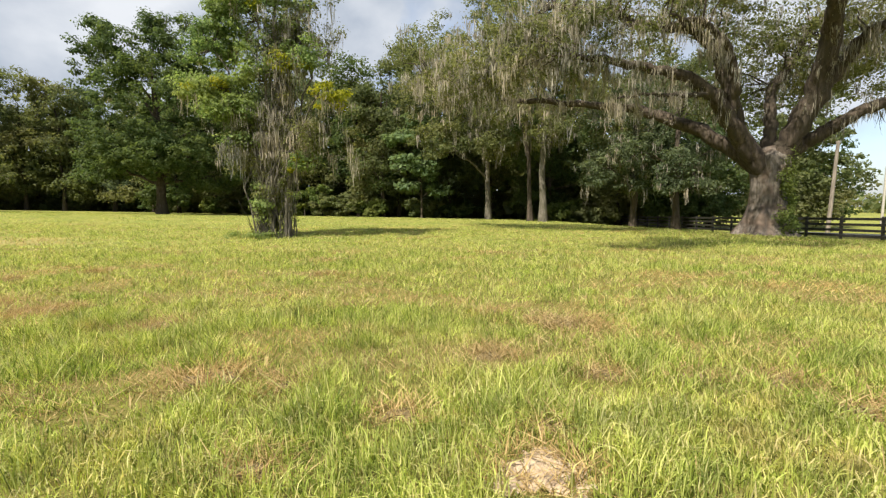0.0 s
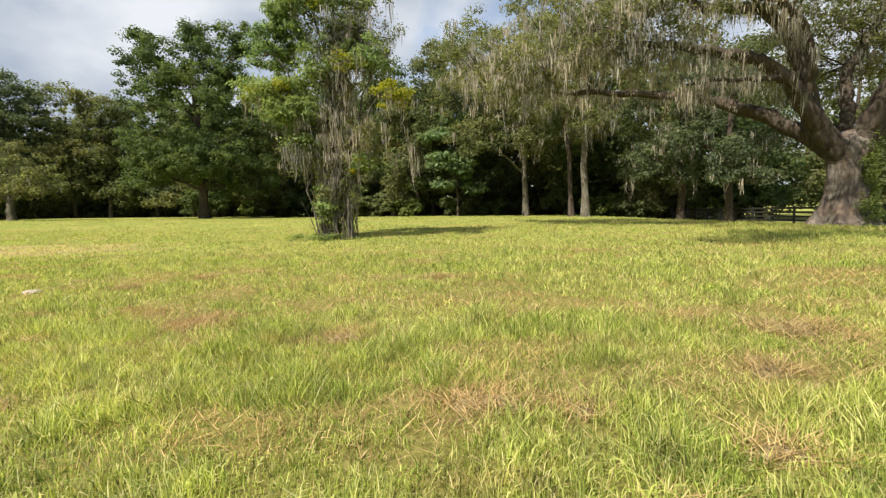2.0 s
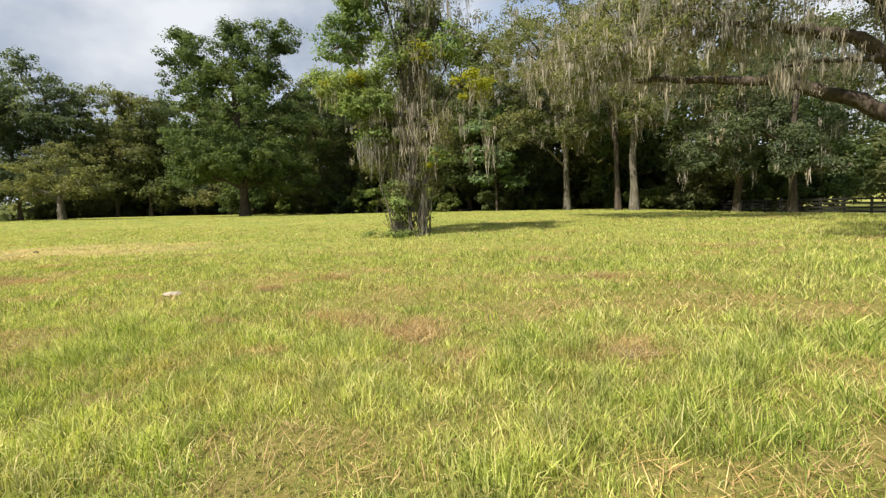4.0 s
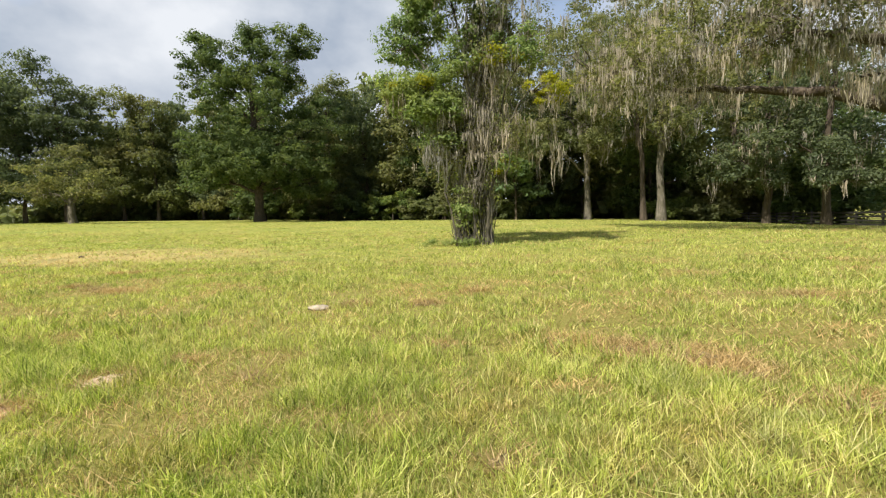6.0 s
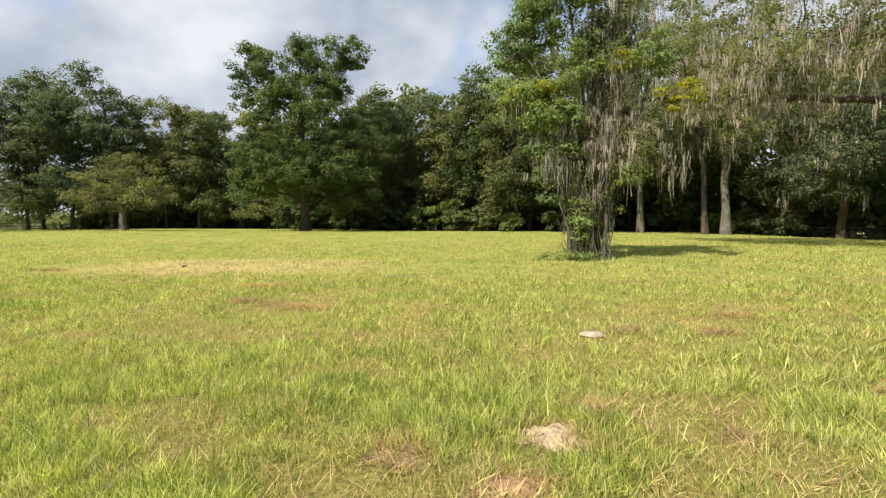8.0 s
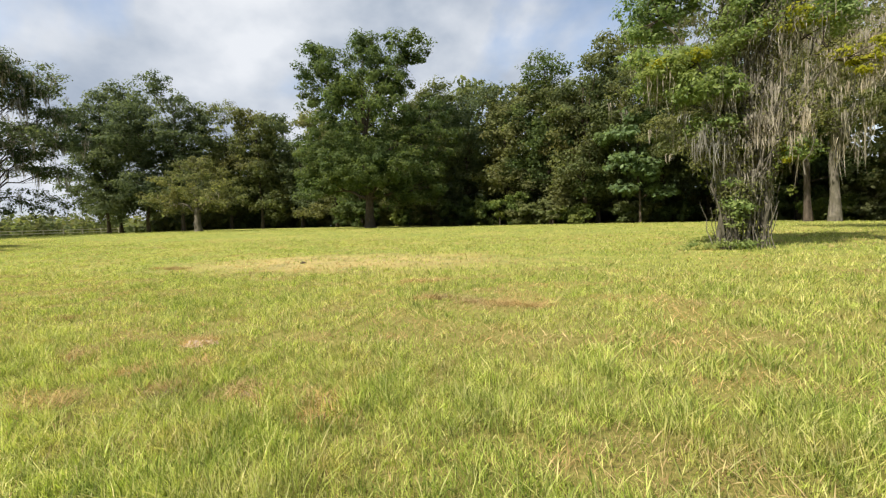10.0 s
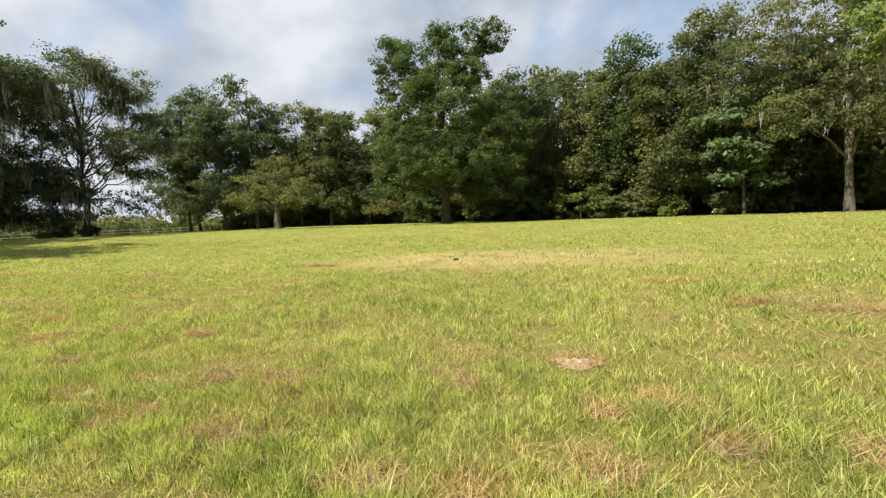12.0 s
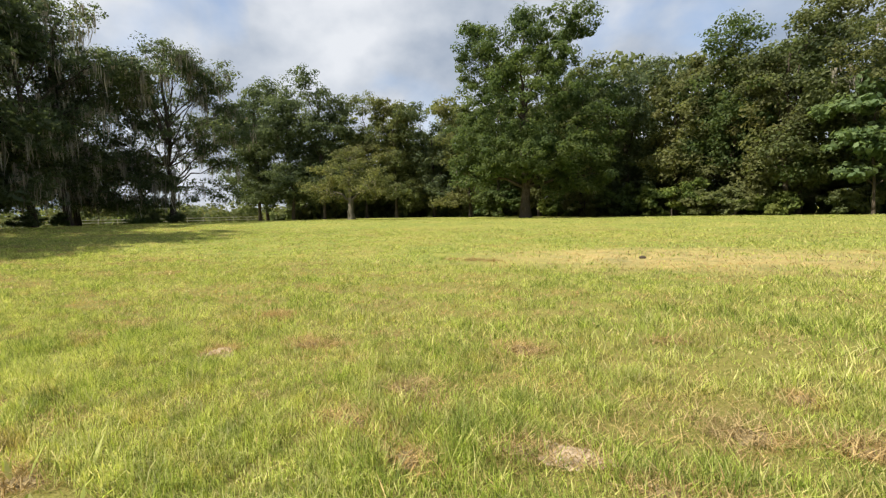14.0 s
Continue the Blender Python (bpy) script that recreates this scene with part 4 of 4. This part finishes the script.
THATCH_TURN = [(-18.7, 6.3, 0.31), (-19.7, 6.3, 0.25), (-20.6, 6.7, 0.25), (-20.0, 7.0, 0.25), (-22.0, 7.1, 0.24), (-24.0, 7.0, 0.32), (-21.4, 5.3, 0.25), (-23.7, 5.7, 0.36), (-17.8, 6.2, 0.21), (-16.4, 10.8, 0.3), (-17.1, 11.0, 0.25), (-17.9, 11.4, 0.34), (-15.8, 10.6, 0.2), (-20.6, 5.7, 0.22), (-22.1, 5.3, 0.27), (-18.3, 5.9, 0.17), (-25.1, 5.9, 0.29), (-17.7, 5.8, 0.18)]
THATCH_LAST = [(-28.3, 6.2, 0.27), (-27.7, 6.7, 0.22), (-28.1, 7.0, 0.25), (-26.7, 6.2, 0.22), (-25.0, 7.0, 0.26), (-24.3, 7.0, 0.19), (-24.4, 7.9, 0.19), (-32.4, 9.5, 0.37), (-41.0, 13.5, 0.4), (-27.2, 8.7, 0.3), (-31.3, 18.4, 0.3), (-30.5, 18.2, 0.24), (-32.2, 18.5, 0.2), (-25.7, 6.0, 0.22), (-27.5, 5.8, 0.22), (-25.4, 9.5, 0.21), (-30.1, 4.5, 0.27), (-30.4, 8.1, 0.36)]
THATCH = THATCH_FIRST + THATCH_MIDDLE + THATCH_TURN + THATCH_LAST
WORN = (-24.0, 19.3, 9.5, 3.5)
crng = np.random.default_rng(400)


def path_y(x):
    return -0.11 * np.clip(x, -27, 0)


def value_noise(x, y, cell, seed):
    """Smooth random field from 0 to 1 with features of the size of a cell, and finer ones within."""
    tab = np.random.default_rng(seed).random((128, 128))
    out, total = 0.0, 0.0
    for o in range(3):
        u, v = x / cell * 2 ** o + 17.3 * o, y / cell * 2 ** o + 5.1 * o
        i, j = np.floor(u).astype(int), np.floor(v).astype(int)
        p, q = u - i, v - j
        p, q = p * p * (3 - 2 * p), q * q * (3 - 2 * q)
        a = tab[i % 128, j % 128] * (1 - p) + tab[(i + 1) % 128, j % 128] * p
        b = tab[i % 128, (j + 1) % 128] * (1 - p) + tab[(i + 1) % 128, (j + 1) % 128] * p
        out = out + (a * (1 - q) + b * q) * 0.55 ** o
        total += 0.55 ** o
    return out / total


def dryness(x, y):
    """How far the mown grass has died back: broken swaths along the walk."""
    return smoothstep(0.538, 0.66, value_noise(x * 0.5, y, 0.75, 11) + 0.22 * (value_noise(x, y, 4.0, 12) - 0.5))


def worn_at(x, y):
    """True on the worn, straw-coloured strip in the middle of the meadow."""
    return np.hypot((x - WORN[0]) / WORN[2], (y - WORN[1]) / WORN[3]) + 0.9 * (value_noise(x * 0.6, y, 1.4, 23) - 0.5) < 0.9


def in_view(x, y):
    away = y - path_y(x)
    return (x > -30 - 2.7 * away) & (x < 3.5 + 1.15 * away)


def bare(x, y, spots, grow=1.0):
    """True inside one of the spots, with an uneven rim."""
    out = np.zeros(len(x), bool)
    for sx, sy, r in spots:
        wob = 1 + 0.3 * np.sin(5 * np.arctan2(y - sy, x - sx) + sx) + 0.15 * np.sin(9 * np.arctan2(y - sy, x - sx))
        out |= np.hypot(x - sx, (y - sy) * 1.25) < r * grow * wob
    return out


def blades(x, y, height, width, lean, rng, fine=True):
    """Grass blades at x, y: bent strips, pointed."""
    n = len(x)
    az, side = rng.uniform(0, 2 * np.pi, n), rng.uniform(0, 2 * np.pi, n)
    out = np.stack([np.cos(az), np.sin(az)], 1) * (height * lean)[:, None]
    w = np.stack([np.cos(side), np.sin(side)], 1) * (width * 0.5)[:, None]
    base = np.stack([x, y], 1)
    z0 = ground_z(x, y) - 0.01
    if fine:
        a, b = base - w, base + w
        c, d = base + out * 0.35 - w * 0.85, base + out * 0.35 + w * 0.85
        e = base + out
        v = np.stack([np.c_[a, z0], np.c_[b, z0], np.c_[c, z0 + height * 0.6], np.c_[d, z0 + height * 0.6], np.c_[e, z0 + height * np.maximum(0.55, 1 - lean * 0.4)]], 1).reshape(-1, 3)
        f = (np.arange(n)[:, None, None] * 5 + np.array([[0, 1, 3], [0, 3, 2], [2, 3, 4]])[None]).reshape(-1, 3)
    else:
        e = base + out
        m = base + out * 0.4
        v = np.stack([np.c_[base, z0], np.c_[m + w, z0 + height * 0.5], np.c_[e, z0 + height], np.c_[m - w, z0 + height * 0.5]], 1).reshape(-1, 3)
        f = np.arange(4 * n).reshape(-1, 4)
    return v, f


def meadow(name, label, x0, x1, y0, y1, tufts, per, h, w, fine, rng, shift=True, spread=0.035, fade_in=None, fade_out=None, tuss=0.42):
    n = int((x1 - x0) * (y1 - y0) * tufts)
    tx = rng.uniform(x0, x1, n)
    ty = rng.uniform(y0, y1, n) + (path_y(tx) if shift else 0)
    if y0 > 0:
        seen = in_view(tx, ty)
        tx, ty = tx[seen], ty[seen]
        n = len(tx)
    tussock = value_noise(tx, ty, tuss, 21)
    dry = dryness(tx, ty)
    th = h * (0.50 + 1.05 * smoothstep(0.25, 0.75, tussock)) * (0.75 + 0.5 * value_noise(tx, ty, 2.4, 22)) * (1 - 0.45 * dry) * rng.uniform(0.7, 1.3, n)
    keep = (~bare(tx, ty, SANDY, 1.0) | (rng.uniform(0, 1, n) < 0.06)) & (~bare(tx, ty, THATCH, 1.05) | (rng.uniform(0, 1, n) < 0.16))
    low = bare(tx, ty, [(sx, sy - 0.22, 1.2 * r) for sx, sy, r in SANDY])    # trodden low about the bare sand
    th = np.where(low, 0.4 * th, th)
    keep &= rng.uniform(0, 1, n) < (0.6 + 0.9 * tussock) * (1 - 0.68 * dry)
    keep &= ~worn_at(tx, ty) | (rng.uniform(0, 1, n) < 0.55 * value_noise(tx * 0.6, ty, 0.9, 24))
    away = ty - (path_y(tx) if shift else 0)
    if fade_in:
        keep &= rng.uniform(0, 1, n) < smoothstep(*fade_in, away)
    if fade_out:
        keep &= rng.uniform(0, 1, n) > smoothstep(*fade_out, away)
    tx, ty, th = tx[keep], ty[keep], th[keep]
    x = np.repeat(tx, per) + rng.normal(0, spread, len(tx) * per)
    y = np.repeat(ty, per) + rng.normal(0, spread, len(tx) * per)
    hh = np.maximum(np.repeat(th, per) * rng.uniform(0.45, 1.15, len(x)), 0.02)
    v, f = blades(x, y, hh, w * rng.uniform(0.6, 1.4, len(x)), 0.1 + 1.3 * rng.uniform(0, 1, len(x)) ** 1.6, rng, fine)
    ob = new(name, np_mesh(name, v, f))
    ob.data.materials.append(GRASS)
    return tagged(ob, label, "grass", kind="stuff")


meadow("near_grass", "lush rough-mown sunlit grass, ankle high", -42, 10, 2.5, 6.2, 300, 10, 0.135, 0.0066, False, crng, spread=0.05, fade_out=(4.2, 6.2))
meadow("rear_grass", "rough-mown meadow grass behind the walk", -42, 16, -14, 1.75, 11, 4, 0.13, 0.035, False, crng, spread=0.1)
meadow("nearest_grass", "lush rough-mown sunlit grass, ankle high", -33, 5, 1.7, 2.7, 400, 9, 0.135, 0.006, True, crng, spread=0.05)
meadow("middle_grass", "rough-mown sunlit meadow grass", -66, 20, 4.4, 16, 112, 6, 0.125, 0.011, False, crng, spread=0.05, fade_in=(4.4, 6.0), fade_out=(9.5, 16))
meadow("distant_grass", "sunlit meadow grass towards the woods", -95, 30, 26, 62, 8.0, 3, 0.09, 0.03, False, crng, shift=False, spread=0.16, fade_in=(26, 36), tuss=1.3)
meadow("far_grass", "rough-mown meadow grass farther off", -80, 24, 8, 34, 31, 4, 0.115, 0.018, False, crng, spread=0.09, fade_in=(8, 14), fade_out=(25, 34), tuss=0.7)


def straw_blades(x, y, high, wide, rng):
    return blades(x, y, rng.uniform(0.25, 1.0, len(x)) * high, wide * rng.uniform(0.6, 1.4, len(x)), rng.uniform(0.5, 2.6, len(x)), rng, False)


def straw(name, label, spots, rng):
    """Dead grass: thick on the given spots, and in the broken swaths all over the meadow."""
    out = []
    for sx, sy, r in spots:
        r = 1.25 * r
        n = int(5200 * r * r + 20)
        a, q = rng.uniform(0, 6.283, n), r * rng.uniform(0, 1, n) ** 0.6
        q = q * (1 + 0.35 * np.sin(3 * a + 9 * sx) + 0.2 * np.sin(7 * a + 4 * sy))
        out.append(straw_blades(sx + q * np.cos(a) * 1.2, sy + q * np.sin(a) * 0.85, 0.15, 0.0068, rng))
    for y0, y1, per, high, wide in ((1.8, 6, 1100, 0.13, 0.0065), (6, 14, 420, 0.13, 0.011), (14, 32, 70, 0.12, 0.024)):
        n = int(120 * (y1 - y0) * per)
        x = rng.uniform(-90, 30, n)
        y = rng.uniform(y0, y1, n) + path_y(x)
        dead = np.maximum(0.06 + 0.94 * dryness(x, y) * value_noise(x, y, 0.3, 31), 0.5 * worn_at(x, y) * value_noise(x * 0.5, y, 0.8, 32))
        k = in_view(x, y) & (rng.uniform(0, 1, n) < dead)
        out.append(straw_blades(x[k], y[k], high, wide, rng))
    ob = new(name, np_mesh(name, *joined(out)))
    ob.data.materials.append(STRAW)
    return tagged(ob, label, "dry grass", kind="stuff")


rims = [(sx + 1.15 * r * math.cos(a), sy + 0.95 * r * math.sin(a), 0.06) for sx, sy, r in SANDY for a in np.linspace(0, 5.7, 9)]
straw("dry_thatch", "matted brown dry grass lying among the green", THATCH + rims, crng)


def thatch_mats(spots, rng):
    """Low uneven mats under the loose straw."""
    out = []
    for sx, sy, r in spots:
        sides, rings = 18, 4
        ang = np.linspace(0, 2 * np.pi, sides, endpoint=False)
        rim = 1 + 0.25 * np.sin(3 * ang + 9 * sx) + 0.15 * np.sin(7 * ang + 5 * sy) + 0.12 * rng.standard_normal(sides)
        v = []
        for q in np.linspace(0.02, 1, rings):
            x, y = sx + r * q * rim * np.cos(ang) * 1.1, sy + r * q * rim * np.sin(ang) * 0.9
            v.append(np.stack([x, y, ground_z(x, y) + 0.004 + 0.03 * (1 - q * q) + 0.012 * rng.standard_normal(sides) * (q < 0.9) - 0.012 * (q > 0.9)], 1))
        i = np.arange(rings - 1)[:, None] * sides
        j = np.arange(sides)[None]
        out.append((np.concatenate(v), np.stack([i + j, i + sides + j, i + sides + (j + 1) % sides, i + (j + 1) % sides], -1).reshape(-1, 4)))
    ob = new("thatch_mat", np_mesh("thatch_mat", *joined(out), smooth=True))
    ob.data.materials.append(THATCH_MAT)
    return tagged(ob, "flattened brown mats of old mown grass", "dry grass", kind="stuff")


thatch_mats([(x, y, 0.6 * r) for x, y, r in THATCH if y < 9], crng)


def sand_patch(sx, sy, r, material, seed):
    rng = np.random.default_rng(seed)
    rings, sides = 7, 60
    ang = np.linspace(0, 2 * np.pi, sides, endpoint=False)
    rim = 1 + 0.22 * np.sin(3 * ang + seed) + 0.13 * np.sin(5 * ang + 2 * seed) + 0.11 * rng.standard_normal(sides)
    v = [np.array([[sx, sy, gz(sx, sy) + 0.022]])]
    for i in range(1, rings + 1):
        q = i / rings
        x, y = sx + r * q * rim * np.cos(ang) * 1.15, sy + r * q * rim * np.sin(ang) * 0.85
        v.append(np.stack([x, y, ground_z(x, y) + 0.022 * (1 - q ** 2) + 0.006 * rng.standard_normal(sides) * (q < 1) - 0.012 * (q == 1) + 0.004], 1))
    f = []
    for i in range(rings - 1):
        for j in range(sides):
            a, b = 1 + i * sides + j, 1 + i * sides + (j + 1) % sides
            f.append((a, a + sides, b + sides, b))
    cap = [(0, 1 + j, 1 + (j + 1) % sides, 0) for j in range(sides)]
    me = bpy.data.meshes.new("sand_patch")
    me.from_pydata(np.concatenate(v).tolist(), [], f + [c[:3] for c in cap])
    me.materials.append(material)
    for p in me.polygons:
        p.use_smooth = True
    return tagged(new("sand_patch", me), "bare patch of pale sandy soil in the grass", "sand", "sandy patches")


for n, (sx, sy, r) in enumerate(SANDY):
    sand_patch(sx, sy, r * 1.25, SAND_RED if n in (2, 6) else SAND, 500 + n)


def flat_stone(at, sx, sy, sz, material, name, label, category):
    bm = bmesh.new()
    bmesh.ops.create_icosphere(bm, subdivisions=3, radius=1)
    for vt in bm.verts:
        k = 1 + 0.16 * noise.noise(vt.co * 1.7) + 0.05 * noise.noise(vt.co * 6)
        vt.co = Vector((vt.co.x * sx * k, vt.co.y * sy * k, vt.co.z * sz * k))
    me = bpy.data.meshes.new(name)
    bm.to_mesh(me)
    bm.free()
    me.materials.append(material)
    ob = new(name, me)
    ob.location = (at[0], at[1], gz(*at) + sz * 0.45)
    return tagged(ob, label, category)


flat_stone((-10.6, 8.55), 0.19, 0.13, 0.055, STONE, "stone", "flat pale stone lying in the grass", "stone")
flat_stone((-25.5, 19.2), 0.12, 0.09, 0.06, SOIL, "clod", "dark clod of earth on the straw", "clod")
